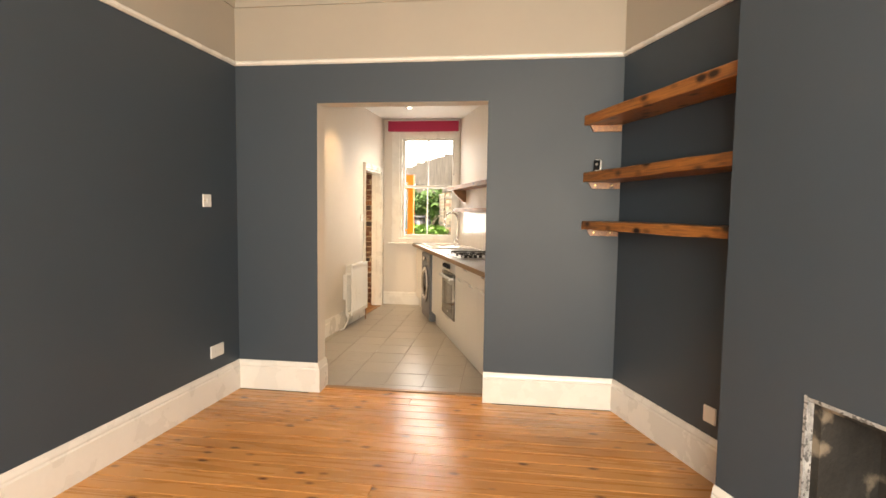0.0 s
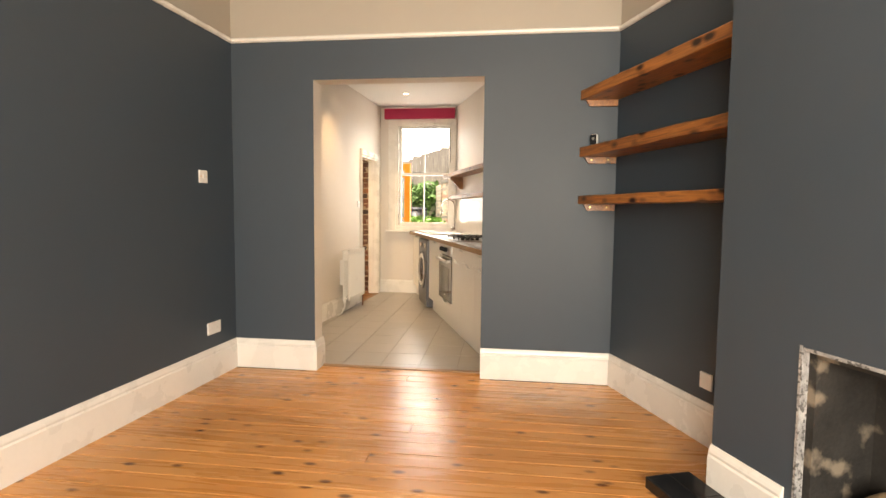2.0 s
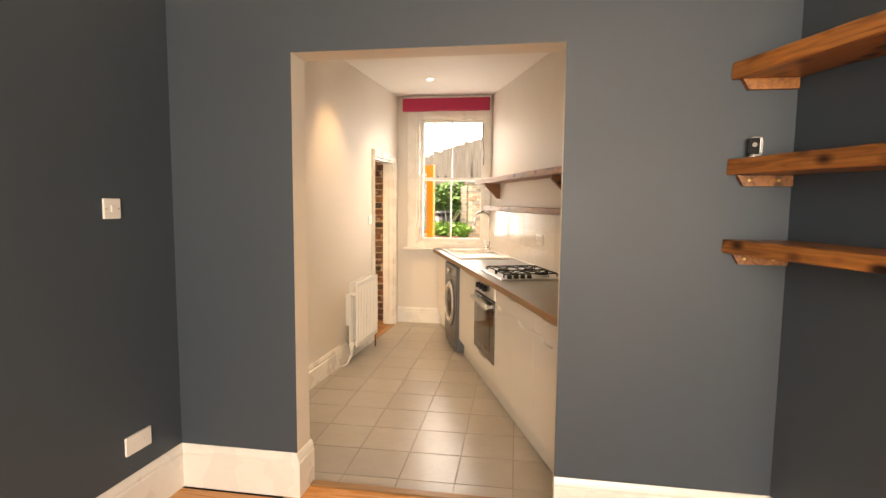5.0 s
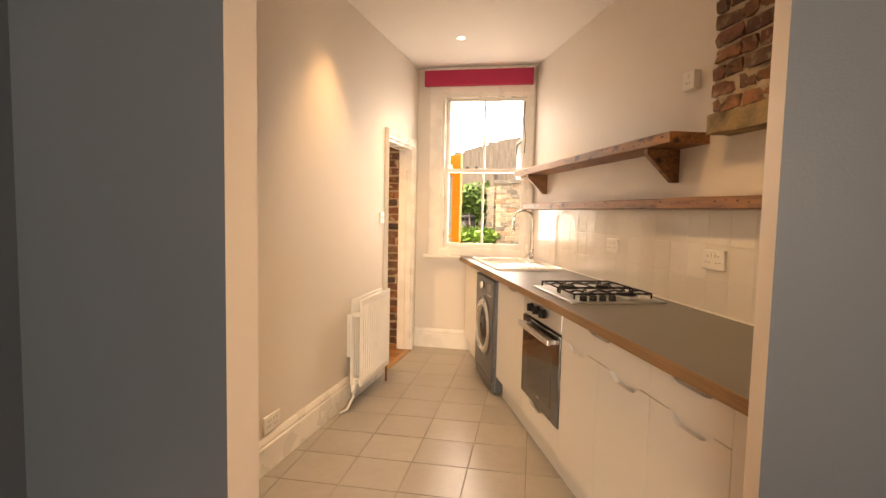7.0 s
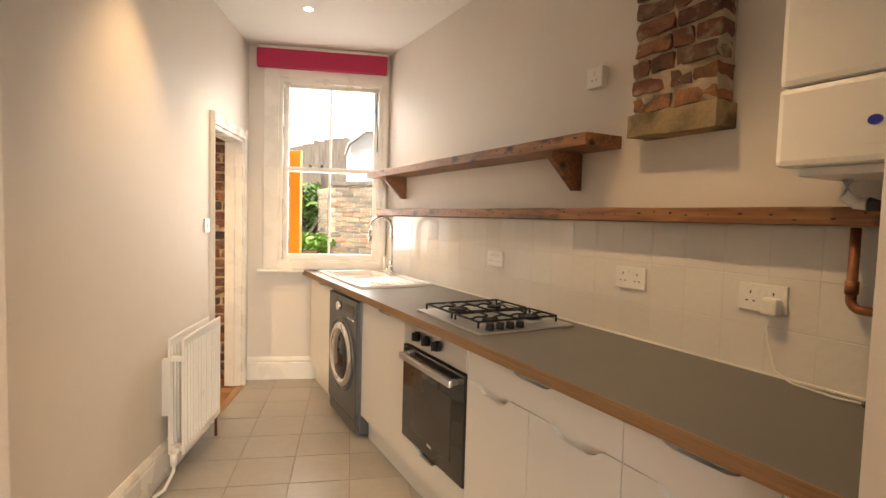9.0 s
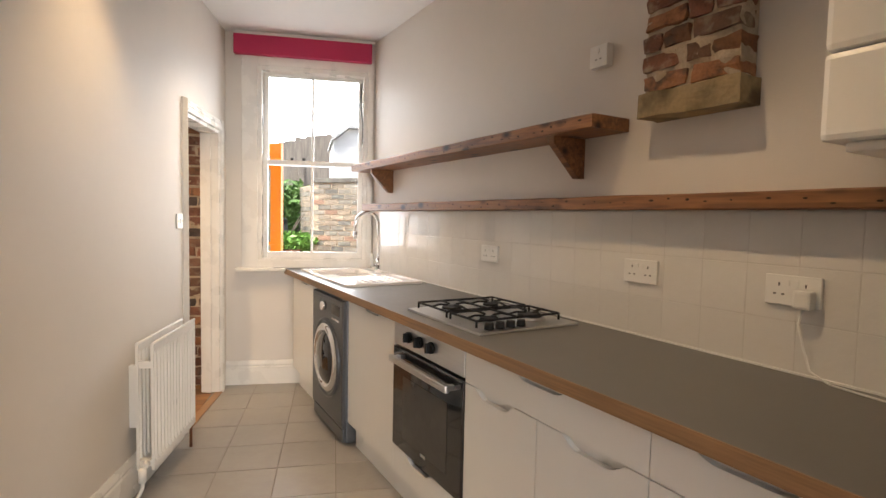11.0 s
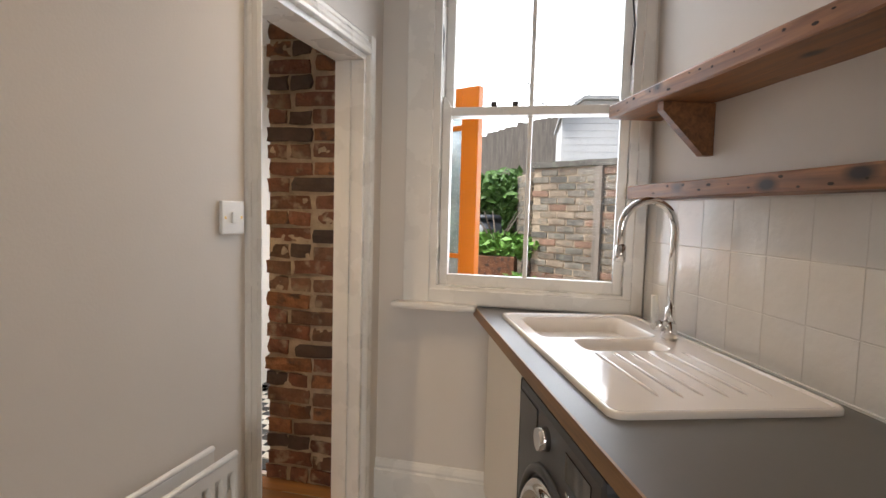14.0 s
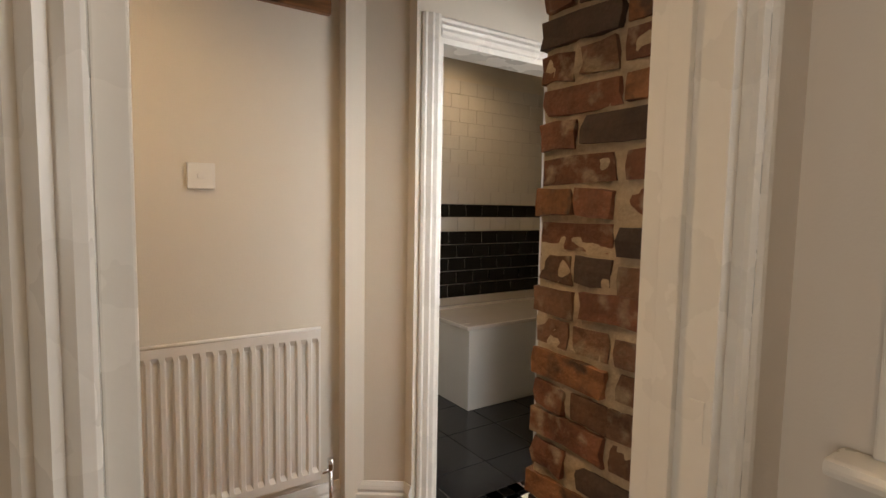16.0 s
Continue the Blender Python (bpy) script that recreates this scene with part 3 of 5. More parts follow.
u = unit("sink_cabinet", 1.19, 1.80, "white sink base cabinet with scooped handle by the window")
front(u, "door", 1.19, 1.795, 0.15, 0.866, (1.49, 0.24))
u = unit("base_cabinet", -0.055, 0.565, "white base cabinet door beside the washing machine")
front(u, "door", -0.055, 0.565, 0.15, 0.866, (0.22, 0.24))
u = unit("drawer_cabinet", -1.449, -0.660, "white base cabinet with wide drawer over two doors")
front(u, "drawer_front", -1.449, -0.660, 0.738, 0.866, (-1.06, 0.26))
front(u, "door", -1.054, -0.660, 0.15, 0.737, (-0.835, 0.22))
front(u, "door", -1.449, -1.054, 0.15, 0.737, (-1.27, 0.22))
u = unit("drawer_cabinet", -1.845, -1.449, "white base cabinet with one drawer over one door")
front(u, "drawer_front", -1.845, -1.449, 0.738, 0.866, (-1.665, 0.26))
front(u, "door", -1.845, -1.449, 0.15, 0.737, (-1.66, 0.22))
u = unit("filler_panel", -2.02, -1.845, "white filler panel at the end of the units")
front(u, "panel", -2.02, -1.845, 0.15, 0.866)

# oven
ov = thing("built_in_oven", K, "stainless steel built-in oven with black glass door", "oven", group="")
OV0, OV1 = -0.660, -0.055
box_part("body", (OV0 + 0.002, OV1 - 0.002, 0.06, FW - 0.03, 0.28, 0.866), BLACKP, ov)
box_part("control_panel", (OV0 + 0.003, OV1 - 0.003, FW - 0.03, FW + 0.004, 0.752, 0.864), STEEL, ov, 0.003)
dr = box_part("oven_door", (OV0 + 0.003, OV1 - 0.003, FW - 0.03, FW + 0.008, 0.280, 0.742), BLACKG, ov, 0.006, "black glass oven door")
box_part("door_window", (OV0 + 0.11, OV1 - 0.11, FW + 0.008, FW + 0.010, 0.345, 0.625), OVENG, dr)
bm = B()
bx(bm, OV0 + 0.05, OV1 - 0.05, FW + 0.035, FW + 0.055, 0.685, 0.715, 0.006)
for v in (OV0 + 0.07, OV1 - 0.07):
    bx(bm, v - 0.012, v + 0.012, FW + 0.007, FW + 0.036, 0.69, 0.71, 0.002)
part("handle", bm, STEEL, dr, "brushed steel bar handle")
for v in (-0.215, -0.315, -0.415):
    bm = B()
    cyl(bm, 0.024, 0.012, pose(v, FW + 0.004, 0.808, -90), 24)
    bx(bm, v - 0.007, v + 0.007, FW + 0.012, FW + 0.036, 0.788, 0.828, 0.003)
    part("knob", bm, IRON, ov, "black and steel control knob")
box_part("logo_plate", (-0.38, -0.34, FW + 0.0075, FW + 0.0088, 0.33, 0.342), STEEL, dr)
front(ov, "panel_below", OV0, OV1, 0.15, 0.276, (-0.30, 0.24), "white panel below the oven")
box_part("plinth", (OV0, OV1, FW - 0.07, FW - 0.052, 0.0, 0.149), UNIT, ov)

# washing machine
wm = thing("washing_machine", K, "dark silver front-loading washing machine with chrome porthole", "washing machine")
box_part("body", (0.573, 1.172, 0.08, FW + 0.008, 0.02, 0.852), DGREY, wm, 0.012)
box_part("front_panel", (0.575, 1.170, FW + 0.007, FW + 0.030, 0.10, 0.845), DGREY, wm, 0.02)
box_part("kick_panel", (0.585, 1.160, FW + 0.007, FW + 0.022, 0.022, 0.098), DGREY, wm, 0.008)
pm = pose(0.872, FW + 0.030, 0.46, -90)
bm = B()
ring(bm, 0.185, 0.030, pm @ Matrix.Diagonal((1, 1, 0.8, 1)))
pd = part("porthole_ring", bm, CHROME, wm, "chrome porthole ring")
bm = B()
ring(bm, 0.232, 0.014, pm)
part("outer_ring", bm, DGREY, wm)
bm = B()
r = bmesh.ops.create_uvsphere(bm, u_segments=32, v_segments=12, radius=0.165)
bmesh.ops.transform(bm, matrix=pm @ Matrix.Diagonal((1, 1, 0.28, 1)), verts=r["verts"])
for f in bm.faces:
    f.smooth = True
part("door_glass", bm, BLACKG, pd, "dark domed door glass")
bm = B()
cyl(bm, 0.030, 0.028, pose(0.905, FW + 0.028, 0.775, -90), 28, 0.026)
part("dial", bm, CHROME, wm, "chrome programme dial")
box_part("display", (0.635, 0.775, FW + 0.029, FW + 0.032, 0.745, 0.805), BLACKG, wm, 0.001, "black display window")
box_part("detergent_drawer", (0.985, 1.145, FW + 0.029, FW + 0.033, 0.735, 0.815), DGREY, wm, 0.001)
for i in range(4):
    box_part("button", (0.645 + i * 0.033, 0.665 + i * 0.033, FW + 0.029, FW + 0.033, 0.715, 0.725), CHROME, wm, 0.001)

# worktop
CT0, CT1, CFW = 0.872, 0.91, 0.642
near_y, far_y = NR + 0.006, WY - 0.004
pts = [(kv(0.003, near_y), 0.003), (kv(0.003, far_y), 0.003), (kv(CFW, far_y), CFW), (kv(CFW, near_y), CFW)]
wt = thing("worktop", K, "grey laminate worktop with exposed plywood edge", "worktop")
SV0, SW0, SW1 = 0.685, 0.058, 0.575
bm = B()
ring_edges = []
for loop in (pts, [(1.13, 0.12), (1.64, 0.12), (1.64, 0.54), (1.13, 0.54)]):
    vs_ = [bm.verts.new((x, y, CT0)) for x, y in loop]
    ring_edges += [bm.edges.new((vs_[i], vs_[(i + 1) % 4])) for i in range(4)]
q = bmesh.ops.triangle_fill(bm, use_beauty=True, edges=ring_edges, normal=(0, 0, 1))
q = bmesh.ops.extrude_face_region(bm, geom=[f for f in q["geom"] if isinstance(f, bmesh.types.BMFace)])
bmesh.ops.translate(bm, vec=(0, 0, CT1 - CT0), verts=[v for v in q["geom"] if isinstance(v, bmesh.types.BMVert)])
part("top", bm, LAM, wt)
bm = B()
prism(bm, [(pts[3][0], CFW + 0.0005), (pts[2][0], CFW + 0.0005), (pts[2][0], CFW + 0.006), (pts[3][0], CFW + 0.006)], CT0 - 0.001, CT1 + 0.001)
part("edging", bm, PLY, wt, "brown plywood edge strip")
bm = B()
bx(bm, pts[0][0], pts[1][0] - 0.02, 0.009, 0.017, CT1, CT1 + 0.006)
part("sealant", bm, PLASTIC, wt, "white sealant bead")

# hob
hb = thing("gas_hob", K @ pose(-0.407, 0.325, CT1), "stainless steel four-burner gas hob with black pan supports", "hob")
box_part("plate", (-0.287, 0.287, -0.245, 0.245, 0.0, 0.010), STEEL, hb, 0.004)
BURN = ((0.14, 0.10, 0.045), (0.14, -0.11, 0.036), (-0.14, 0.10, 0.036), (-0.14, -0.11, 0.052))
for x, y, r in BURN:
    bm = B()
    cyl(bm, r + 0.014, 0.012, pose(x, y, 0.010), 28, r + 0.008)
    bn = part("burner", bm, STEEL, hb)
    bm = B()
    cyl(bm, r, 0.010, pose(x, y, 0.022), 28, r * 0.93)
    part("burner_cap", bm, IRON, bn)
for sx in (0.14, -0.14):
    bm = B()
    z = 0.036
    x0, x1, y0, y1 = sx - 0.125, sx + 0.125, -0.21, 0.20
    if sx < 0:
        x0 += 0.06
    tube(bm, [(x0, y0, z), (x1, y0, z), (x1, y1, z), (x0, y1, z), (x0, y0, z)], 0.0052, 6, False)
    for x, y, r in BURN:
        if (x > 0) == (sx > 0):
            for a in (0, 90, 180, 270):
                c, s_ = math.cos(radians(a)), math.sin(radians(a))
                ex = x1 - x if c > 0.5 else x - x0
                ey = (y1 - y) if y > 0 and s_ > 0 else (y - y0) if y < 0 and s_ < 0 else abs(y - 0.005)
                ln = ex if abs(c) > 0.5 else ey
                tube(bm, [(x + c * 0.022, y + s_ * 0.022, z + 0.004), (x + c * (0.03 + ln) / 2, y + s_ * (0.03 + ln) / 2, z + 0.008), (x + c * ln, y + s_ * ln, z)], 0.0048, 6, False)
    for x, y in ((x0, y0), (x1, y0), (x1, y1), (x0, y1)):
        tube(bm, [(x, y, z), (x, y, 0.010)], 0.0052, 6, False)
    tube(bm, [(x0, 0.0, z), (x1, 0.0, z)], 0.0048, 6, False)
    part("pan_support", bm, IRON, hb, "black cast-iron pan support")
for i in range(4):
    bm = B()
    cyl(bm, 0.019, 0.026, pose(-0.245, 0.17 - i * 0.05, 0.010), 20, 0.016)
    part("knob", bm, IRON, hb)

# sink
sk = thing("sink", K, "white ceramic one and a half bowl sink with ridged drainer", "sink")
RZ = CT1 + 0.016


def rounded(x0, x1, y0, y1, r, n=5, skew=0.0):
    """Corner-rounded rectangle, anticlockwise; skew pushes the far edge out along y."""
    out = []
    for cx, cy, a0 in ((x1 - r, y0 + r, -90), (x1 - r, y1 - r, 0), (x0 + r, y1 - r, 90), (x0 + r, y0 + r, 180)):
        for i in range(n + 1):
            a = radians(a0 + 90 * i / n)
            out.append((cx + r * math.cos(a), cy + r * math.sin(a)))
    return [(x + (skew * (y - y0) if x > (x0 + x1) / 2 else 0), y) for x, y in out]


def loft(bm, loops, close=True):
    """Skins a stack of closed loops of (x, y, z)."""
    rows = [[bm.verts.new(p) for p in lp_] for lp_ in loops]
    n = len(rows[0])
    for a, b in zip(rows, rows[1:]):
        for i in range(n):
            f = bm.faces.new((a[i], a[(i + 1) % n], b[(i + 1) % n], b[i]))
            f.smooth = True
    if close:
        bm.faces.new(rows[-1])
    return rows


BOWLS = {"bowl": (1.312, 1.625, 0.135, 0.525, 0.155), "half_bowl": (1.150, 1.290, 0.175, 0.440, 0.10)}
outer = rounded(SV0, 1.662, SW0, SW1, 0.03, skew=0.06)
bm = B()
loft(bm, [[(x, y, CT1 + 0.0005) for x, y in outer], [(x, y, RZ - 0.004) for x, y in outer]] + [[(x + (1.17 - x) * k, y + (0.316 - y) * k * 2, z) for x, y in outer] for k, z in ((0.006, RZ), (0.022, RZ - 0.001), (0.030, RZ - 0.005))], False)
bm.verts.ensure_lookup_table()
edge = [e for e in bm.edges if len(e.link_faces) == 1 and e.verts[0].co.z > CT1 + 0.002]
holes = []
for a_, b_, c_, d_, dep in BOWLS.values():
    vs_ = [bm.verts.new((x, y, RZ - 0.005)) for x, y in rounded(a_, b_, c_, d_, 0.035)]
    holes += [bm.edges.new((vs_[i], vs_[(i + 1) % len(vs_)])) for i in range(len(vs_))]
bmesh.ops.triangle_fill(bm, use_beauty=True, edges=edge + holes, normal=(0, 0, 1))
part("rim", bm, SINKC, sk)
for nm, (a_, b_, c_, d_, dep) in BOWLS.items():
    bm = B()
    loft(bm, [[(x, y, RZ - 0.005 - z) for x, y in rounded(a_ + i_, b_ - i_, c_ + i_, d_ - i_, 0.035)] for i_, z in ((0, 0), (0.004, 0.005), (0.010, 0.02), (0.018, dep - 0.03), (0.026, dep - 0.010), (0.034, dep))])
    bw = part(nm, bm, SINKC, sk)
    bm = B()
    cyl(bm, 0.03, 0.004, pose((a_ + b_) / 2, (c_ + d_) / 2, RZ - 0.005 - dep), 24)
    part("waste", bm, CHROME, bw)
for i in range(6):
    w_ = 0.165 + i * 0.052
    bm = B()
    tube(bm, [(0.765 + 0.015 * (i % 2), w_, RZ - 0.009), (0.80, w_, RZ - 0.005), (1.10, w_, RZ - 0.004), (1.135, w_, RZ - 0.008)], [0.003, 0.0055, 0.0055, 0.003], 8)
    part("drainer_rib", bm, SINKC, sk)
tp = thing("mixer_tap", K @ pose(1.290, 0.115, RZ - 0.004), "tall chrome swan-neck mixer tap with white ceramic lever", "tap")
bm = B()
cyl(bm, 0.027, 0.05, pose(0, 0, 0), 24, 0.021)
cyl(bm, 0.019, 0.05, pose(0, 0, 0.05), 24, 0.014)
part("base", bm, CHROME, tp)
bm = B()
tube(bm, [(0, 0, 0.09), (0, 0, 0.350)] + arc((0, 0.088, 0.350), (0, -1, 0), (0, 0, 1), 0.088, 0, 180, 16)[1:] + [(0, 0.176, 0.275)], 0.0125, 14)
tube(bm, [(0, 0.176, 0.295), (0, 0.176, 0.245)], 0.0165, 14)
part("spout", bm, CHROME, tp)
bm = B()
tube(bm, [(0, 0, 0.045), (0.0, 0.055, 0.045)], 0.016, 14)
part("valve", bm, CHROME, tp)
bm = B()
tube(bm, [(0, 0.050, 0.05), (0, 0.052, 0.085), (0, 0.056, 0.14)], [0.008, 0.012, 0.010], 12)
part("lever", bm, PLASTIC, tp, "white ceramic lever")

# splashback tiles: bed here, tiles at the end of the file
bm = B()
bx(bm, kv(0, NR) + 0.002, kv(0, WY) - 0.002, 0.0005, 0.0076, CT1, 1.374)
solid("splashback", bm, GROUT, "grouted splashback behind the worktop", "tiles", m=K)


# ---- shelves ----
def plank(bm, x0, x1, y0, y1, z0, z1, seed, wob=0.003):
    """A sawn board with slightly wavy worn edges, along local x."""
    n = max(8, int((x1 - x0) / 0.05))
    rows = []
    for i in range(n + 1):
        x = x0 + (x1 - x0) * i / n
        row = []
        for k, (y, z) in enumerate(((y0, z0), (y1 - 0.004, z0), (y1, z0 + 0.004), (y1, z1 - 0.005), (y1 - 0.005, z1), (y0, z1))):
            d = wob * noise.noise(Vector((x * 5, k * 3.1, seed)))
            e = wob * noise.noise(Vector((x * 4, k * 2.3, seed + 9)))
            row.append(bm.verts.new((x, y + (d if 0 < k < 5 else 0), z + e)))
        rows.append(row)
    for i in range(n):
        for k in range(6):
            bm.faces.new((rows[i][k], rows[i][(k + 1) % 6], rows[i + 1][(k + 1) % 6], rows[i + 1][k]))
    bm.faces.new(rows[0])
    bm.faces.new(list(reversed(rows[-1])))


def nail_holes(parent, x0, x1, y, z0, z1, count, seed):
    rnd = random.Random(seed)
    bm = B()
    for i in range(count):
        x = x0 + (x1 - x0) * (i + rnd.uniform(0.2, 0.8)) / count
        z = rnd.uniform(z0 + 0.012, z1 - 0.012)
        r = rnd.uniform(0.002, 0.0045)
        cyl(bm, r, 0.0012, pose(x, y, z, -90) @ Matrix.Diagonal((rnd.uniform(1.2, 2.6), 1, 1, 1)), 10)
    return tagged(part("nail_holes", bm, SUB, parent, "dark old nail holes"), kind="stuff")


sh = thing("wall_shelf", K @ pose(0, 0, 1.672), "reclaimed timber wall shelf on triangular wooden brackets", "shelf")
bm = B()
plank(bm, -0.838, kv(0.2, WY) - 0.11, 0.002, 0.200, 0.0, 0.050, 2.0)
part("board", bm, RECLAIM, sh)
nail_holes(sh, -0.82, 1.6, 0.2, 0.0, 0.050, 34, 5)
for v in (1.31, -0.598):
    bm = B()
    prism(bm, [(0.002, -0.002), (0.175, -0.002), (0.175, -0.03), (0.035, -0.165), (0.002, -0.165)], -0.017, 0.017, Matrix(((0, 0, 1, v), (1, 0, 0, 0), (0, 1, 0, 0), (0, 0, 0, 1))))
    part("bracket", bm, RECLAIM, sh)
lr = thing("lower_wall_shelf", K @ pose(0, 0, 1.3745), "long reclaimed timber shelf board above the splashback", "shelf")
bm = B()
plank(bm, kv(0.09, NR) + 0.01, kv(0.09, WY) - 0.03, 0.002, 0.095, 0.0, 0.052, 7.0, 0.0025)
part("board", bm, RECLAIM, lr)
nail_holes(lr, -2.0, 1.5, 0.095, 0.0, 0.052, 44, 8)

# living room alcove shelves
for i, (z, h, wv) in enumerate(((1.266, 0.056, 0.235), (1.587, 0.066, 0.235), (1.972, 0.066, 0.235))):
    s = thing("alcove_shelf", AL @ pose(0, 0, z), "thick waxed timber shelf board in the alcove", "shelf", group="alcove shelves")
    bm = B()
    plank(bm, -1.374, wv * 0.365 - 0.004, 0.002, wv, 0.0, h, 20.0 + i, 0.004)
    part("board", bm, SHELFW, s)
    bm = B()
    q = (AL @ pose(0, 0, z)).inverted() @ pose(1.27, NY0, z)
    prism(bm, [(-0.006, -0.002), (-0.215, -0.002), (-0.19, -0.045), (-0.006, -0.045)], 0.002, 0.027, q @ Matrix(((1, 0, 0, 0), (0, 0, -1, 0), (0, 1, 0, 0), (0, 0, 0, 1))))
    bt = part("batten", bm, SHELFW, s, "wooden bearer batten with screws")
    if i < 2:
        for x in (-0.17, -0.06):
            bm = B()
            cyl(bm, 0.006, 0.003, q @ pose(x, -0.027, -0.022, 90), 12)
            part("screw", bm, BRASS, bt)

# ---- floor pieces ----
rnd = random.Random(4)


def rect_piece(lx_, ly_, h, ch):
    """A flat slab with a chamfered top edge, sitting from -h to 0."""
    bm = B()
    a, b = lx_ / 2, ly_ / 2
    lo = [bm.verts.new((x, y, -h)) for x, y in ((-a, -b), (a, -b), (a, b), (-a, b))]
    mi = [bm.verts.new((x, y, -ch)) for x, y in ((-a, -b), (a, -b), (a, b), (-a, b))]
    hi = [bm.verts.new((x, y, 0)) for x, y in ((-a + ch, -b + ch), (a - ch, -b + ch), (a - ch, b - ch), (-a + ch, b - ch))]
    for i in range(4):
        j = (i + 1) % 4
        bm.faces.new((lo[i], lo[j], mi[j], mi[i]))
        bm.faces.new((mi[i], mi[j], hi[j], hi[i]))
    bm.faces.new(hi)
    return bm


floor_ob = bpy.data.objects["floor_living"]
y = NY1 - 0.05
k = 0
while y > 1.3:
    w = 0.118 if k % 5 else 0.132
    xa, xb = lx(y) - 0.10, 1.27 - 0.365 * (y - NY0) + 0.10
    if y > NY0 - 0.02:
        xa, xb = -0.95, 0.43
    cuts = [xa] + sorted(rnd.uniform(xa + 0.5, xb - 0.5) for _ in range(rnd.choice((0, 0, 0, 1)) if xb - xa > 1.6 else 0)) + [xb]
    for a, b in zip(cuts, cuts[1:]):
        me = mesh_of("plank", rect_piece(b - a - 0.002, w - 0.0035, 0.03, 0.002), PINE)
        o = new("plank", me)
        o.parent = floor_ob
        o.matrix_basis = pose((a + b) / 2, y - w / 2, rnd.uniform(-0.001, 0.0), rnd.uniform(-0.2, 0.2), 0, 0)
    y -= w
    k += 1

TA, TS = 1.0, 0.301
TILE_O = (-0.766, 9.562)
kt = bpy.data.objects["floor_kitchen"]
me = mesh_of("tile", rect_piece(TS - 0.005, TS - 0.005, 0.012, 0.0015), FTILE)
T = pose(TILE_O[0], TILE_O[1], 0, 0, 0, TA)
for i in range(-12, 13):
    for j in range(-12, 13):
        c = T @ Vector(((i + 0.5) * TS, (j + 0.5) * TS, 0))
        kk = Ki @ c
        if NY1 - 0.2 < c.y < WY + 0.2 and c.x > lx(c.y) - 0.2 and kk.y > -0.2:
            corners = [T @ Vector(((i + a) * TS, (j + b) * TS, 0)) for a in (0, 1) for b in (0, 1)]
            inside = all(NY1 - 0.005 < q.y < WY + 0.015 and q.x > lx(q.y) - 0.04 for q in corners)
            if inside:
                o = new("tile", me)
                o.parent = kt
                o.matrix_basis = T @ pose((i + 0.5) * TS, (j + 0.5) * TS, rnd.uniform(-0.0006, 0.0))
            else:
                poly = [Vector((q.x, q.y)) for q in (T @ Vector(((i + a) * TS + s1 * 0.0025, (j + b) * TS + s2 * 0.0025, 0)) for a, b, s1, s2 in ((0, 0, 1, 1), (1, 0, -1, 1), (1, 1, -1, -1), (0, 1, 1, -1)))]
                for n_, d in ((Vector((0, 1)), NR + 0.07 - 0.004), (Vector((0, -1)), -(WY + 0.012)), (Vector((1, -0.05)), -1.512 - 0.05 * 7.22 - 0.004)):
                    out = []
                    for p, q in zip(poly, poly[1:] + poly[:1]):
                        fp, fq = p.dot(n_) - d, q.dot(n_) - d
                        if fp >= 0:
                            out.append(p)
                        if fp * fq < 0:
                            out.append(p + (q - p) * (fp / (fp - fq)))
                    poly = out
                if len(poly) > 2:
                    bm = B()
                    prism(bm, [tuple(p) for p in poly], -0.012, 0)
                    part("tile", bm, FTILE, kt)

# splashback tiles
sb = bpy.data.objects["splashback"]
va, vb, TW = kv(0, NR) + 0.004, kv(0, WY) - 0.004, 0.146
for z0, z1 in ((CT1 + 0.002, 1.056), (1.058, 1.213), (1.215, 1.370)):
    me = mesh_of("tile", rect_piece(TW - 0.0016, z1 - z0, 0.0065, 0.0012), TILEW)
    v = -1.022 - 8 * TW
    while v < vb:
        a, b = max(v, va), min(v + TW, vb)
        if b - a > 0.02:
            mm = me if b - a > TW - 0.001 else mesh_of("tile", rect_piece(b - a - 0.0016, z1 - z0, 0.0065, 0.0012), TILEW)
            o = new("tile", mm)
            o.parent = sb
            o.matrix_basis = pose((a + b) / 2, 0.0085, (z0 + z1) / 2, -90 + rnd.uniform(-0.15, 0.15), 0, rnd.uniform(-0.08, 0.08))
        v += TW

# ---- brick pieces ----
def brick_mesh(l, w, h, seed, rough=0.011):
    """A worn brick, corners knocked and faces uneven, centred."""
    bm = B()
    bx(bm, -l / 2, l / 2, -w / 2, w / 2, -h / 2, h / 2)
    bmesh.ops.subdivide_edges(bm, edges=bm.edges[:], cuts=1, use_grid_fill=True)
    for v in bm.verts:
        c = sum(abs(a) > 0.98 for a in (v.co.x / (l / 2), v.co.y / (w / 2), v.co.z / (h / 2)))
        v.co *= 1 - 0.022 * (c - 1)
        v.co += Vector((noise.noise(v.co * 31 + Vector((seed, 0, 0))), noise.noise(v.co * 31 + Vector((0, seed, 0))), noise.noise(v.co * 31 + Vector((0, 0, seed))))) * rough
    return bm


BRICK_ME = {}


def brick_at(parent, l, w, h, tone, m, seed):
    key = (round(l, 3), round(w, 3), round(h, 3), tone, seed % 4)
    if key not in BRICK_ME:
        BRICK_ME[key] = mesh_of("brick", brick_mesh(l, w, h, seed % 4 * 7.3 + tone, 0.011 if tone < 4 else 0.004), (BRICKS + GBRICK)[tone])
    o = new("brick", BRICK_ME[key])
    o.parent = parent
    o.matrix_basis = m
    return o


def pick_tone(r):
    q = r.random()
    return 0 if q < 0.42 else 1 if q < 0.64 else 2 if q < 0.86 else 3


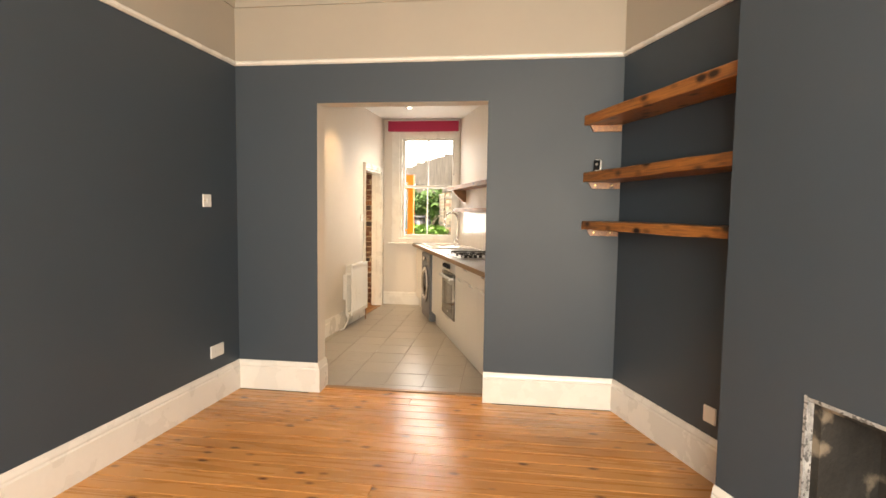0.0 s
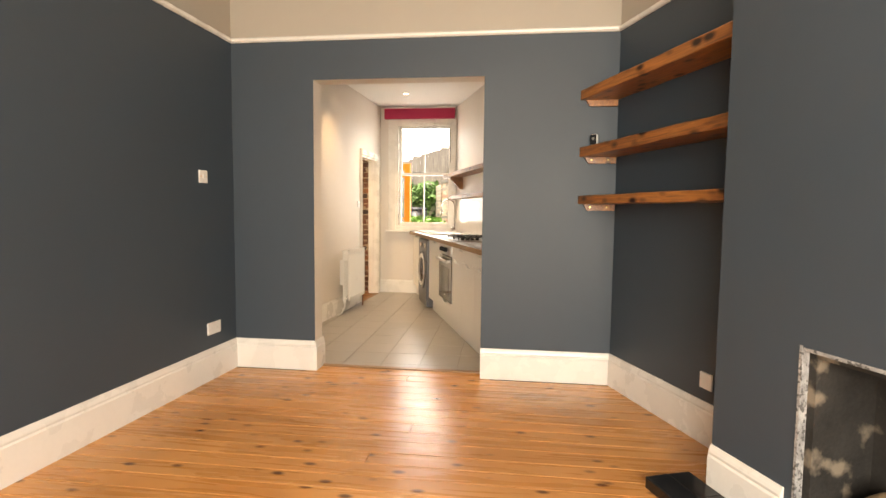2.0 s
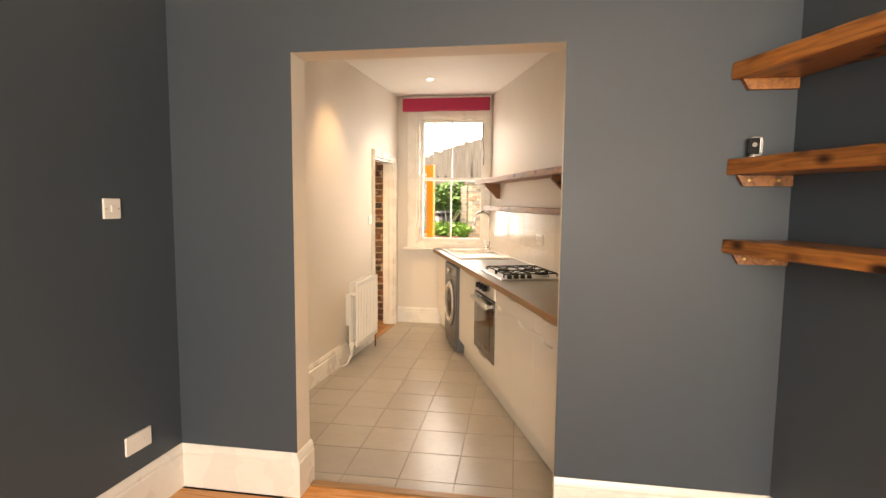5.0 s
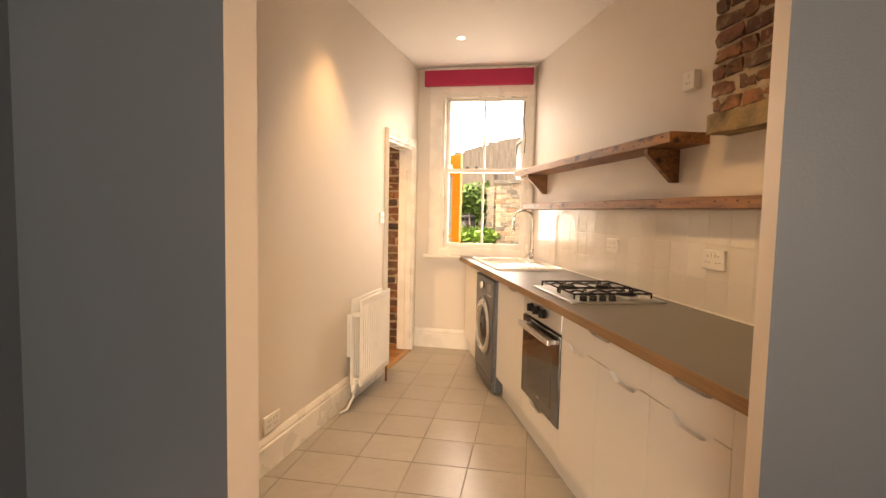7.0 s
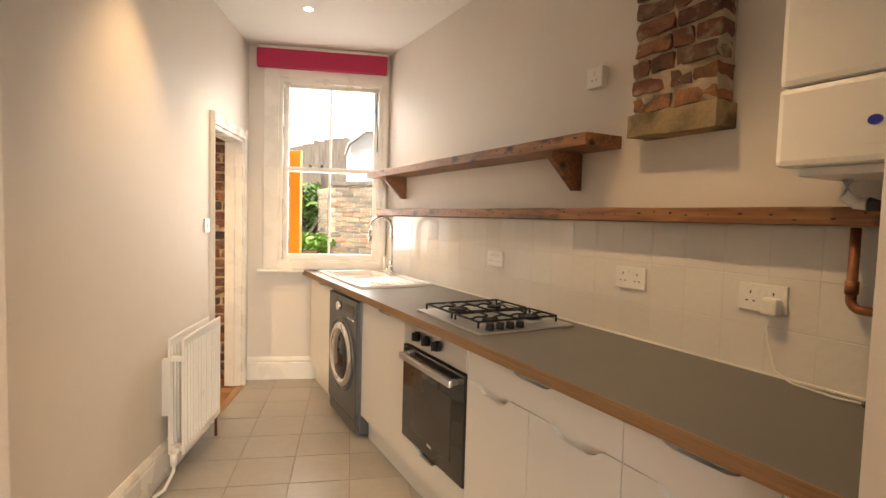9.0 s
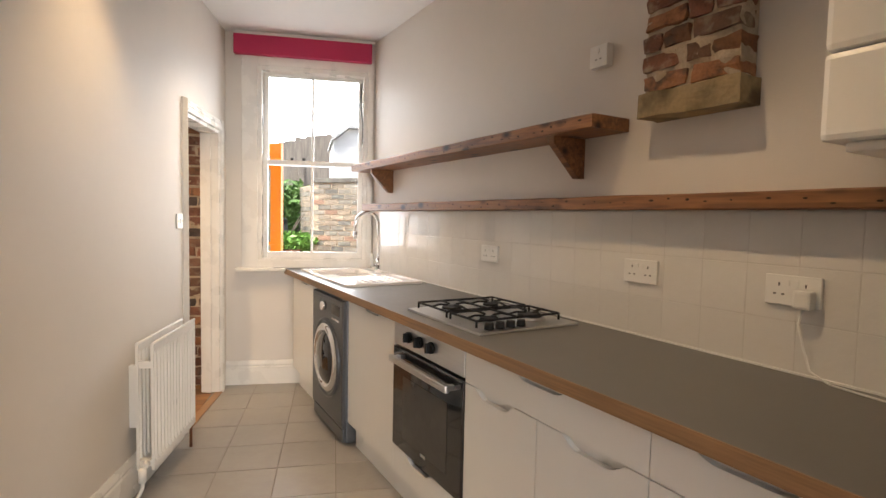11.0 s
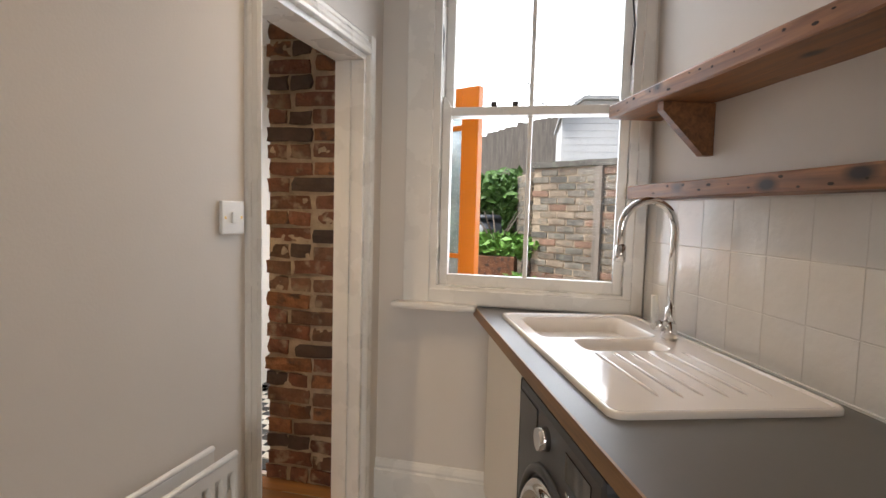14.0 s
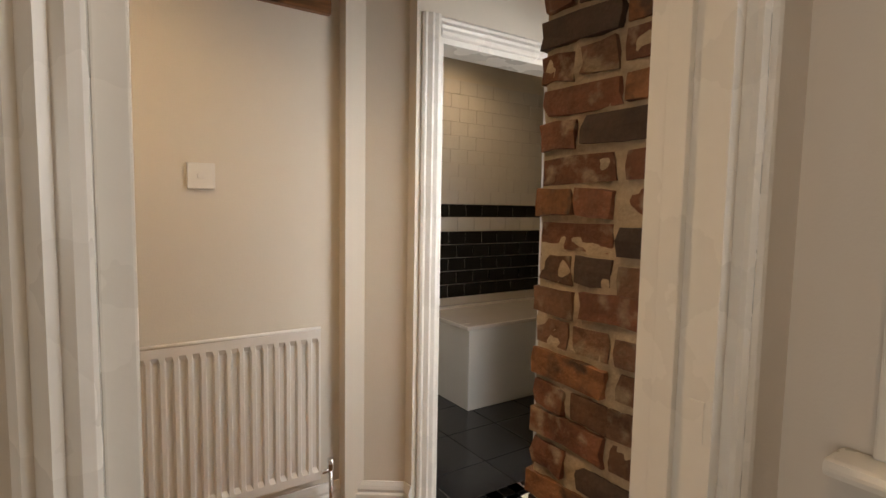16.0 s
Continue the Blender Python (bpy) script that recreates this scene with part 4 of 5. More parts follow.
# hanging chimney stub of exposed brick over the worktop
cb = thing("brick_chimney_stub", K, "exposed old brick chimney stub on a sandstone corbel", "brickwork")
bm = B()
bx(bm, -1.304, -0.972, 0.002, 0.088, 1.75, KCEIL - 0.002)
bmesh.ops.subdivide_edges(bm, edges=bm.edges[:], cuts=24, use_grid_fill=True)
for v in bm.verts:
    if v.co.y > 0.02:
        v.co += Vector((noise.noise(v.co * 22) * 0.006, noise.noise(v.co * 19 + Vector((2, 0, 0))) * 0.020, 0))
part("mortar", bm, MORTAR, cb)
bm = B()
bx(bm, -1.322, -0.962, 0.002, 0.112, 1.688, 1.770)
bmesh.ops.subdivide_edges(bm, edges=bm.edges[:], cuts=5, use_grid_fill=True)
for v in bm.verts:
    if v.co.y > 0.01:
        v.co += Vector((noise.noise(v.co * 14), noise.noise(v.co * 14 + Vector((5, 0, 0))), noise.noise(v.co * 14 + Vector((0, 7, 0))))) * 0.008
part("corbel_stone", bm, STONE, cb, "rough sandstone corbel")
r9 = random.Random(12)
z = 1.774
row = 0
while z < KCEIL - 0.03:
    splits = [-1.312, -1.218, -1.130, -0.965] if row % 2 else [-1.312, -1.150, -1.045, -0.965] if row % 4 else [-1.312, -1.145, -0.965]
    for a, b in zip(splits, splits[1:]):
        brick_at(cb, round(b - a - 0.010, 3), 0.085, 0.054, r9.choice((0, 0, 1, 1, 2, 2, 2)), pose((a + b) / 2 + r9.uniform(-0.004, 0.004), 0.056 + r9.uniform(-0.008, 0.004), z + 0.030, r9.uniform(-3, 3), r9.uniform(-3, 3), r9.uniform(-3, 3)), r9.randrange(4))
    z += 0.068
    row += 1

# boiler
bo = thing("wall_boiler", K @ pose(0.058, 0, 0.042), "white wall-hung gas boiler with blue indicator", "boiler")
box_part("casing", (-2.10, -1.675, 0.004, 0.30, 1.672, 2.26), PLASTIC, bo, 0.015)
box_part("lower_cover", (-2.10, -1.675, 0.004, 0.30, 1.475, 1.669), PLASTIC, bo, 0.015)
bm = B()
cyl(bm, 0.045, 0.003, pose(-1.885, 0.2995, 1.56, -90) @ Matrix.Diagonal((1.5, 1, 1, 1)), 28)
part("badge", bm, PLASTIC, bo, "oval badge")
bm = B()
cyl(bm, 0.011, 0.004, pose(-1.885, 0.301, 1.565, -90) @ Matrix.Diagonal((1.3, 1, 1, 1)), 20)
part("indicator", bm, LED, bo, "dark blue indicator light")
bm = B()
bx(bm, -2.06, -1.715, 0.03, 0.27, 1.452, 1.474, 0.006)
part("bottom_tray", bm, RADP, bo)
bm = B()
tube(bm, [(-1.76, 0.12, 1.455), (-1.76, 0.12, 1.41), (-1.775, 0.10, 1.392), (-1.80, 0.10, 1.39)], 0.016, 12)
part("condensate_pipe", bm, PLASTIC, bo, "white condensate trap")
bm = B()
tube(bm, [(-1.80, 0.10, 1.39), (-1.84, 0.09, 1.385), (-1.86, 0.09, 1.45)], 0.018, 10)
part("valve", bm, BLACKP, bo)
cp = thing("gas_pipe", K @ pose(0.04, 0, 0.0), "old copper and blackened pipework on the splashback", "pipe")
bm = B()
tube(bm, [(-1.737, 0.045, 1.372), (-1.737, 0.045, 1.18)] + [tuple(p) for p in arc((-1.762, 0.045, 1.18), (1, 0, 0), (0, 0, -1), 0.025, 0, 90, 6)] + [(-1.80, 0.045, 1.155)], 0.0125, 12)
tube(bm, [(-1.737, 0.045, 1.23), (-1.737, 0.045, 1.195)], 0.016, 12)
part("copper_pipe", bm, COPPER, cp)
bm = B()
tube(bm, [(-1.815, 0.045, 1.372), (-1.815, 0.045, 0.912)], 0.017, 12)
tube(bm, [(-1.815, 0.045, 1.175), (-1.815, 0.045, 1.135)], 0.024, 12)
part("riser", bm, BLACKP, cp, "black iron riser pipe")
bm = B()
cyl(bm, 0.035, 0.006, pose(-1.815, 0.045, 0.9105), 20)
part("collar", bm, BLACKP, cp)


# ---- electrical fittings ----
def socket(m, w, label, gangs, depth=0.012, plug=False):
    """A switched socket outlet flat against local y = 0, facing +y."""
    t = thing("power_socket", m, label, "socket", group="wall sockets")
    box_part("plate", (-w / 2, w / 2, 0.0005, depth, -0.043, 0.043), PLASTIC, t, 0.003)
    for g in range(gangs):
        c = (g - (gangs - 1) / 2) * 0.07
        for x, z, a, b in ((c, 0.016, 0.004, 0.010), (c - 0.011, -0.012, 0.008, 0.004), (c + 0.011, -0.012, 0.008, 0.004)):
            box_part("pin_slot", (x - a / 2, x + a / 2, depth - 0.0003, depth + 0.0006, z - b / 2, z + b / 2), RUBBER, t, 0.0, "dark pin slot")
        box_part("rocker", (c * 0.35 - 0.006, c * 0.35 + 0.006, depth, depth + 0.004, 0.012, 0.030), PLASTIC, t, 0.001)
    return t


socket(K @ pose(0.03, 0.0085, 1.148), 0.147, "white double socket on the tiled splashback", 2)
socket(K @ pose(-0.931, 0.0085, 1.150), 0.147, "white double socket on the splashback by the hob", 2)
s3 = socket(K @ pose(-1.450, 0.0085, 1.146), 0.147, "white double socket with a charger plugged in", 2)
socket(K @ pose(-0.700, 0.0, 1.985), 0.09, "white single socket in a surface box high on the wall", 1, 0.035)
pg = thing("plug", K @ pose(-1.49, 0.021, 1.128), "white mains plug with thin white cable", "plug")
box_part("body", (-0.024, 0.024, 0.0, 0.035, -0.028, 0.024), PLASTIC, pg, 0.008)
bm = B()
tube(bm, [(0, 0.02, -0.025), (0.005, 0.03, -0.07), (-0.01, 0.028, -0.13), (-0.03, 0.03, -0.19), (-0.08, 0.035, -0.212), (-0.2, 0.05, -0.214), (-0.3, 0.03, -0.214)], 0.0028, 8)
part("cable", bm, PLASTIC, pg)


def lwall(y, z, out=0.0):
    """A pose on the left wall, facing into the room."""
    u_ = (y - 7.22) * 1.0012
    return LW @ pose(u_, -out, z, 0, 0, 180)


socket(lwall(8.445, 0.240), 0.147, "white double socket above the kitchen skirting", 2)
bl = thing("blank_plate", lwall(6.935, 0.363), "white double blanking plate low on the blue wall", "socket")
box_part("plate", (-0.073, 0.073, 0.0005, 0.012, -0.043, 0.043), PLASTIC, bl, 0.003)
for x in (-0.03, 0.03):
    bm = B()
    cyl(bm, 0.0035, 0.001, pose(x, 0.0116, 0, -90), 10)
    part("screw", bm, STEEL, bl)


def light_switch(m, label):
    t = thing("light_switch", m, label, "light switch", group="light switches")
    box_part("plate", (-0.043, 0.043, 0.0005, 0.011, -0.043, 0.043), PLASTIC, t, 0.004)
    bm = B()
    bx(bm, -0.009, 0.009, 0.010, 0.016, -0.014, 0.014, 0.002)
    part("rocker", bm, PLASTIC, t)
    for x in (-0.031, 0.031):
        bm = B()
        cyl(bm, 0.004, 0.0012, pose(x, 0.0106, 0, -90), 12)
        part("screw", bm, BRASS, t, "brass screw")
    return t


light_switch(lwall(10.018, 1.280), "white single light switch by the hall doorway")
light_switch(lwall(6.85, 1.425), "white single light switch on the blue wall")
s5 = thing("blank_plate", AL @ pose(-0.945, 0.0, 0.335), "white single outlet plate in the alcove", "socket")
box_part("plate", (-0.043, 0.043, 0.0005, 0.012, -0.043, 0.043), PLASTIC, s5, 0.003)

# camera gadget on the middle shelf
gd = thing("security_camera", AL @ pose(0.02, 0.16, 1.653, 0, 0, 40), "small white indoor camera with black lens on the shelf", "camera")
bm = B()
cyl(bm, 0.022, 0.008, pose(0, 0, 0), 24)
part("foot", bm, PLASTIC, gd)
bm = B()
bx(bm, -0.025, 0.025, -0.018, 0.018, 0.008, 0.085, 0.016)
part("shell", bm, PLASTIC, gd)
bm = B()
bx(bm, -0.021, 0.021, 0.014, 0.021, 0.014, 0.080, 0.003)
fc = part("face", bm, BLACKG, gd, "glossy black face")
bm = B()
cyl(bm, 0.009, 0.003, pose(0, 0.021, 0.052, -90), 20)
part("lens", bm, STEEL, fc)
cb2 = thing("cable", AL @ pose(0, 0, 1.657), "thin white cable lying on the shelf", "cable")
bm = B()
tube(bm, [(0.0, 0.14, 0.003), (-0.06, 0.13, 0.006), (-0.14, 0.12, 0.003), (-0.24, 0.08, 0.003), (-0.30, 0.03, 0.003)], 0.003, 8)
tube(bm, [(0.0, 0.14, 0.003), (-0.05, 0.11, 0.008), (-0.13, 0.10, 0.003), (-0.20, 0.11, 0.003)], 0.003, 8)
part("lead", bm, PLASTIC, cb2)

# hearth
ht = thing("hearth", AL, "low hearth of black glazed tiles", "hearth", kind="")
HV0, HV1, HW1 = -2.86, -1.275, 0.575
bm = B()
bx(bm, HV0, HV1, BW + 0.023, HW1 - 0.008, 0.0, 0.042)
part("bed", bm, GROUT, ht)
nv = 8
tv = (HV1 - HV0) / nv
hm = mesh_of("tile", rect_piece(tv - 0.004, (HW1 - BW - 0.023) / 2 - 0.004, 0.008, 0.002), SLATE)
hs = mesh_of("tile", rect_piece(tv - 0.004, 0.048, 0.008, 0.002), SLATE)
hd = (HW1 - BW - 0.023) / 2
for i in range(nv):
    for j in range(2):
        o = new("tile", hm)
        o.parent = ht
        o.matrix_basis = pose(HV0 + (i + 0.5) * tv, BW + 0.023 + (j + 0.5) * hd, 0.051)
    o = new("tile", hs)
    o.parent = ht
    o.matrix_basis = pose(HV0 + (i + 0.5) * tv, HW1, 0.025, -90)
he = mesh_of("tile", rect_piece(hd - 0.004, 0.048, 0.008, 0.002), SLATE)
for j in range(2):
    o = new("tile", he)
    o.parent = ht
    o.matrix_basis = pose(HV1 + 0.004, BW + 0.023 + (j + 0.5) * hd, 0.025, 90, 0, 90)
bm = B()
q = bmesh.ops.create_icosphere(bm, subdivisions=4, radius=1.0)
bmesh.ops.transform(bm, matrix=pose(-2.00, 0.15, 0.05) @ Matrix.Diagonal((0.21, 0.12, 0.25, 1)), verts=q["verts"])
for v in bm.verts:
    v.co += Vector((noise.noise(v.co * 9), noise.noise(v.co * 9 + Vector((4, 0, 0))), noise.noise(v.co * 9 + Vector((0, 4, 0))))) * 0.03
    v.co.z = max(v.co.z, 0.052)
    v.co.y = max(v.co.y, 0.034)
solid("mortar_rubble", bm, RUBBLE, "sandy mortar rubble heaped at the back of the fireplace", "rubble", kind="", m=AL)


# ---- radiators ----
def radiator(m, length, height, panels, label):
    """Pressed steel panel radiator; local x along the wall, y out from it."""
    t = thing("radiator", m, label, "radiator", group="radiators")
    pitch = 0.040
    for pnl, y0 in enumerate(panels):
        bm = B()
        n = int(length / pitch)
        a = (length - n * pitch) / 2
        xs = [(0, 0), (a, 0)]
        for i in range(n):
            x = a + i * pitch
            xs += [(x + 0.008, 0), (x + 0.014, 0.011), (x + 0.030, 0.011), (x + 0.036, 0)]
        xs += [(length, 0)]
        levels = [(0.0, 0.0), (0.03, 0.0), (0.048, 1.0), (height - 0.055, 1.0), (height - 0.035, 0.0), (height - 0.008, 0.0), (height, -0.6)]
        rows = [[bm.verts.new((x, y0 + 0.012 - d * (k if k >= 0 else 0) - (0.004 if k < 0 else 0), z_)) for x, d in xs] for z_, k in levels]
        back = [[bm.verts.new((x, y0, z_)) for x in (0, length)] for z_ in (0.0, height)]
        for i in range(len(rows) - 1):
            for j in range(len(xs) - 1):
                f = bm.faces.new((rows[i][j], rows[i][j + 1], rows[i + 1][j + 1], rows[i + 1][j]))
        bm.faces.new((back[0][0], back[1][0], back[1][1], back[0][1]))
        bm.faces.new([back[1][0]] + rows[-1] + [back[1][1]])
        bm.faces.new([back[0][1]] + list(reversed(rows[0])) + [back[0][0]])
        bm.faces.new([back[0][0]] + [r_[0] for r_ in rows] + [back[1][0]])
        bm.faces.new([back[1][1]] + [r_[-1] for r_ in reversed(rows)] + [back[0][1]])
        part("panel", bm, RADP, t)
        bm = B()
        tube(bm, [(0.0, y0 + 0.008, height), (length, y0 + 0.008, height)], 0.007, 8)
        part("top_seam", bm, RADP, t)
    if len(panels) > 1:
        for x in (0.02, length - 0.02):
            for z_ in (0.03, height - 0.10):
                box_part("connector", (x - 0.015, x + 0.015, panels[0] + 0.004, panels[1] + 0.004, z_ - 0.014, z_ + 0.014), RADP, t)
    for x in (0.06, length - 0.09):
        box_part("wall_bracket", (x, x + 0.03, 0.001, panels[0] - 0.003, height * 0.3, height * 0.8), RADP, t)
    return t


# local x runs towards the living room when facing into the room
rk = radiator(lwall(9.875, 0.150), 0.560, 0.585, (0.055, 0.120), "white double-panel radiator on the kitchen wall")
bm = B()
tube(bm, [(0.575, 0.10, 0.03), (0.595, 0.10, 0.025), (0.610, 0.10, 0.0), (0.610, 0.10, -0.06), (0.655, 0.075, -0.13), (0.695, 0.04, -0.145)], 0.0085, 10)
tube(bm, [(0.555, 0.10, 0.03), (0.590, 0.10, 0.03)], 0.015, 10)
tube(bm, [(0.610, 0.10, 0.03), (0.610, 0.10, -0.03)], 0.016, 10)
part("valve_pipe", bm, RADP, rk, "painted valve and pipe")
bm = B()
tube(bm, [(0.02, 0.10, 0.03), (-0.02, 0.10, 0.03), (-0.02, 0.10, -0.15)], 0.0085, 10)
part("return_pipe", bm, COPPER, rk)

# ---- ceiling downlights ----
for x, y, pw, cn in ((-0.785, 10.16, 0.85, 106), (-1.11, 9.03, 0.9, 80), (-0.14, 7.99, 1.05, 106)):
    t = thing("downlight", pose(x, y, KCEIL), "small recessed white ceiling downlight, lit", "ceiling light", group="kitchen downlights")
    bm = B()
    ring(bm, 0.034, 0.006, Matrix.Diagonal((1, 1, 0.5, 1)), 28, 8)
    part("bezel", bm, PLASTIC, t)
    bm = B()
    cyl(bm, 0.026, 0.003, pose(0, 0, -0.003), 24)
    part("lens", bm, BULB, t)
    lamp("downlight_lamp", "SPOT", DOWN * pw, look((x, y, KCEIL - 0.02), (x, y, 0)), WARM, cone=cn, blend=0.85)

# ---- hall, lobby and bathroom beyond the doorway ----
HX, NX = -2.86, -2.66
bm = B()
bx(bm, HX - 0.12, HX, 8.6, 11.02, 0, 2.45)
solid("wall_hall", bm, HALLP, "warm cream hall wall", "wall")
bm = B()
prism(bm, [(HX - 0.10, 11.03), (HX - 0.01, 10.935), (-2.825, 10.945), (-2.705, 11.115), (NX, 11.12), (NX, 11.215), (NX - 0.14, 11.215)], 0, 2.45)
for x0, x1, y0, y1, z0, z1 in ((NX - 0.14, NX, 11.93, 12.6, 0, 2.45), (NX - 0.14, NX, 11.215, 11.93, 1.885, 2.45)):
    bx(bm, x0, x1, y0, y1, z0, z1)
solid("wall_bathroom", bm, HALLP, "cream lobby wall with the bathroom doorway", "wall")
for nm, dims in (("wall_hall_end", (-4.2, -1.52, 8.5, 8.6)), ("wall_bathroom_tiled", (-4.2, -4.08, 8.6, 14.2)), ("wall_bathroom_end", (-4.2, NX - 0.14, 14.2, 14.3)), ("wall_bathroom_near", (-4.07, NX - 0.14, 10.9, 11.0)), ("wall_lobby_end", (NX, -1.55, 12.6, 12.7)), ("wall_bathroom_side", (NX - 0.14, NX, 12.6, 14.2))):
    bm = B()
    bx(bm, *dims, 0, 2.45)
    solid(nm, bm, HALLP, "plain cream wall closing the hall and bathroom", "wall")
bm = B()
bx(bm, -4.2, -1.53, 8.5, 12.7, 2.45, 2.5)
bx(bm, -4.2, NX, 12.7, 14.3, 2.45, 2.5)
solid("ceiling_hall", bm, CEIL, "white hall ceiling", "ceiling")
bm = B()
bx(bm, -1.60, -1.45, 11.98, 12.7, 0, 2.45)
bx(bm, -1.60, -1.45, 11.26, 11.98, 1.95, 2.45)
solid("wall_lobby", bm, RENDER, "white lobby wall with the open garden doorway", "wall")
bm = B()
bx(bm, NX - 0.005, -1.36, 8.6, 11.04, -0.1, -0.03)
bx(bm, -2.9, NX - 0.005, 8.6, 11.0, -0.1, -0.03)
solid("floor_hall", bm, SUB, "dark subfloor of the hall", "floor")
hf = bpy.data.objects["floor_hall"]
yb = 8.62
while yb < 11.0:
    w = 0.115
    e = min(yb + w, 11.02)
    me = mesh_of("plank", rect_piece(1.48, e - yb - 0.004, 0.03, 0.003), HALLW)
    o = new("plank", me)
    o.parent = hf
    o.matrix_basis = pose(-2.125, (yb + e) / 2, rnd.uniform(-0.003, -0.001))
    yb += w
bm = B()
bx(bm, NX - 0.2, -1.45, 11.04, 12.65, -0.1, -0.006)
solid("floor_lobby", bm, GROUT, "grouted lobby floor bed", "floor")
lf = bpy.data.objects["floor_lobby"]
CK = 0.062
cm = [mesh_of("tile", rect_piece(CK - 0.002, CK - 0.002, 0.006, 0.0006), c) for c in (CHKW, BFLOOR)]
bd = mesh_of("tile", rect_piece(0.148, 0.098, 0.006, 0.001), BFLOOR)
for i in range(18):
    for j in range(16):
        o = new("tile", cm[(i + j) % 2])
        o.parent = lf
        o.matrix_basis = pose(NX + 0.004 + (i + 0.5) * CK, 11.18 + (j + 0.5) * CK, 0)
for i in range(8):
    o = new("tile", bd)
    o.parent = lf
    o.matrix_basis = pose(NX + 0.0 + (i + 0.5) * 0.15, 11.12, 0)
bm = B()
bx(bm, -4.08, NX - 0.14, 11.0, 14.2, -0.1, -0.006)
bx(bm, NX - 0.14, NX, 11.215, 11.93, -0.1, -0.004)
solid("floor_bathroom", bm, FGROUT, "grouted bathroom floor bed", "floor")
bf = bpy.data.objects["floor_bathroom"]
bt_ = mesh_of("tile", rect_piece(0.326, 0.326, 0.008, 0.0015), BFLOOR)
for i in range(5):
    for j in range(8):
        o = new("tile", bt_)
        o.parent = bf
        o.matrix_basis = pose(NX - 0.165 - i * 0.33 + 0.1, 11.18 + j * 0.33, 0.0)

# brick pier beside the doorway
bp = thing("brick_pier", pose(0, 0, 0), "exposed red brick pier beside the hall doorway", "brickwork")
bm = B()
bx(bm, -1.868, -1.36, 11.018, 11.24, 0, 2.45)
rows = []
for i in range(161):
    z_ = 2.45 * i / 160
    rows.append([bm.verts.new((-1.874 + 0.5 * j / 34, 11.0120 + 0.010 * noise.noise(Vector((j * 0.35, z_ * 22, 4))) + 0.005 * noise.noise(Vector((j * 0.9, z_ * 60, 9))), z_)) for j in range(35)])
for a, b in zip(rows, rows[1:]):
    for j in range(34):
        bm.faces.new((a[j], a[j + 1], b[j + 1], b[j])).smooth = True
part("mortar", bm, MORTAR, bp)
z, row = 0.004, 0
r7 = random.Random(31)
while z < 2.44:
    seq = [(-1.880, -1.655), (-1.643, -1.43)] if row % 2 else [(-1.880, -1.775), (-1.763, -1.66), (-1.648, -1.43)]
    if row % 5 == 3:
        seq = [(-1.880, -1.76), (-1.748, -1.53), (-1.52, -1.43)]
    for a, b in seq:
        a += r7.uniform(-0.012, 0.008)
        b += r7.uniform(-0.010, 0.006)
        brick_at(bp, round((b - a) / 0.01) * 0.01, 0.10, 0.064, pick_tone(r7), pose((a + b) / 2, 11.053 + r7.uniform(-0.006, 0.005), z + 0.032 + r7.uniform(-0.004, 0.004), r7.uniform(-2.5, 2.5), r7.uniform(-2.0, 2.0), r7.uniform(-2, 2)), r7.randrange(4))
    brick_at(bp, 0.05, 0.13, 0.064, pick_tone(r7), pose(-1.850 + r7.uniform(-0.004, 0.004), 11.175, z + 0.032), r7.randrange(4))
    z += 0.0765
    row += 1

# hall mouldings
skirting("baseboard_hall", [(2.3, pose(HX, 10.935, 0, 0, 0, -90)), (0.208, pose(-2.705, 11.115, 0, 0, 0, -125.2)), (0.05, pose(NX + 0.005, 11.12, 0, 0, 0, 180))], 0.145, "white gloss hall skirting board")
d2 = thing("door_2", pose(0, 0, 0), "white painted bathroom door frame", "door frame", kind="structure")
for y_, sgn in ((11.215, -1), (11.93, 1)):
    casing("casing", d2, pose(NX, y_, 0, 0, 0, 90) @ Matrix.Diagonal((sgn, -1, 1, 1)), 1.885 + 0.075)
casing("casing", d2, pose(NX, 11.215, 1.885, 0, 0, 90) @ Matrix(((0, 0, 1, 0), (0, -1, 0, 0), (1, 0, 0, 0), (0, 0, 0, 1))), 0.715)
for y0, y1 in ((11.215, 11.237), (11.908, 11.93)):
    box_part("jamb", (NX - 0.143, NX + 0.003, y0, y1, 0, 1.885), GLOSS, d2, 0.002)
box_part("lining", (NX - 0.143, NX + 0.003, 11.237, 11.908, 1.863, 1.885), GLOSS, d2, 0.002)

rh = radiator(pose(HX, 10.80, 0.205, 0, 0, -90), 0.72, 0.583, (0.055,), "white single-panel radiator on the hall wall")
bm = B()
tube(bm, [(-0.035, 0.075, 0.05), (-0.035, 0.075, -0.205)], 0.008, 10)
tube(bm, [(0.0, 0.075, 0.03), (-0.035, 0.075, 0.03)], 0.009, 10)
tube(bm, [(-0.035, 0.075, 0.03), (-0.035, 0.075, 0.075)], 0.013, 10)
part("valve_pipe", bm, CHROME, rh, "chrome valve and pipe")
fs = thing("fused_spur", pose(HX, 10.412, 1.334, 0, 0, -90), "white fused switch plate on the hall wall", "light switch")
box_part("plate", (-0.043, 0.043, 0.0005, 0.011, -0.043, 0.043), PLASTIC, fs, 0.003)
box_part("rocker", (-0.012, 0.012, 0.010, 0.014, -0.008, 0.008), PLASTIC, fs, 0.001)
hs_ = thing("coat_rail", pose(HX, 10.856, 1.94, 0, 0, -90), "dark wooden coat rail board on the hall wall", "rail")
bm = B()
plank(bm, 0.0, 0.9, 0.001, 0.03, 0.0, 0.09, 40.0, 0.002)
part("board", bm, RECLAIM, hs_)

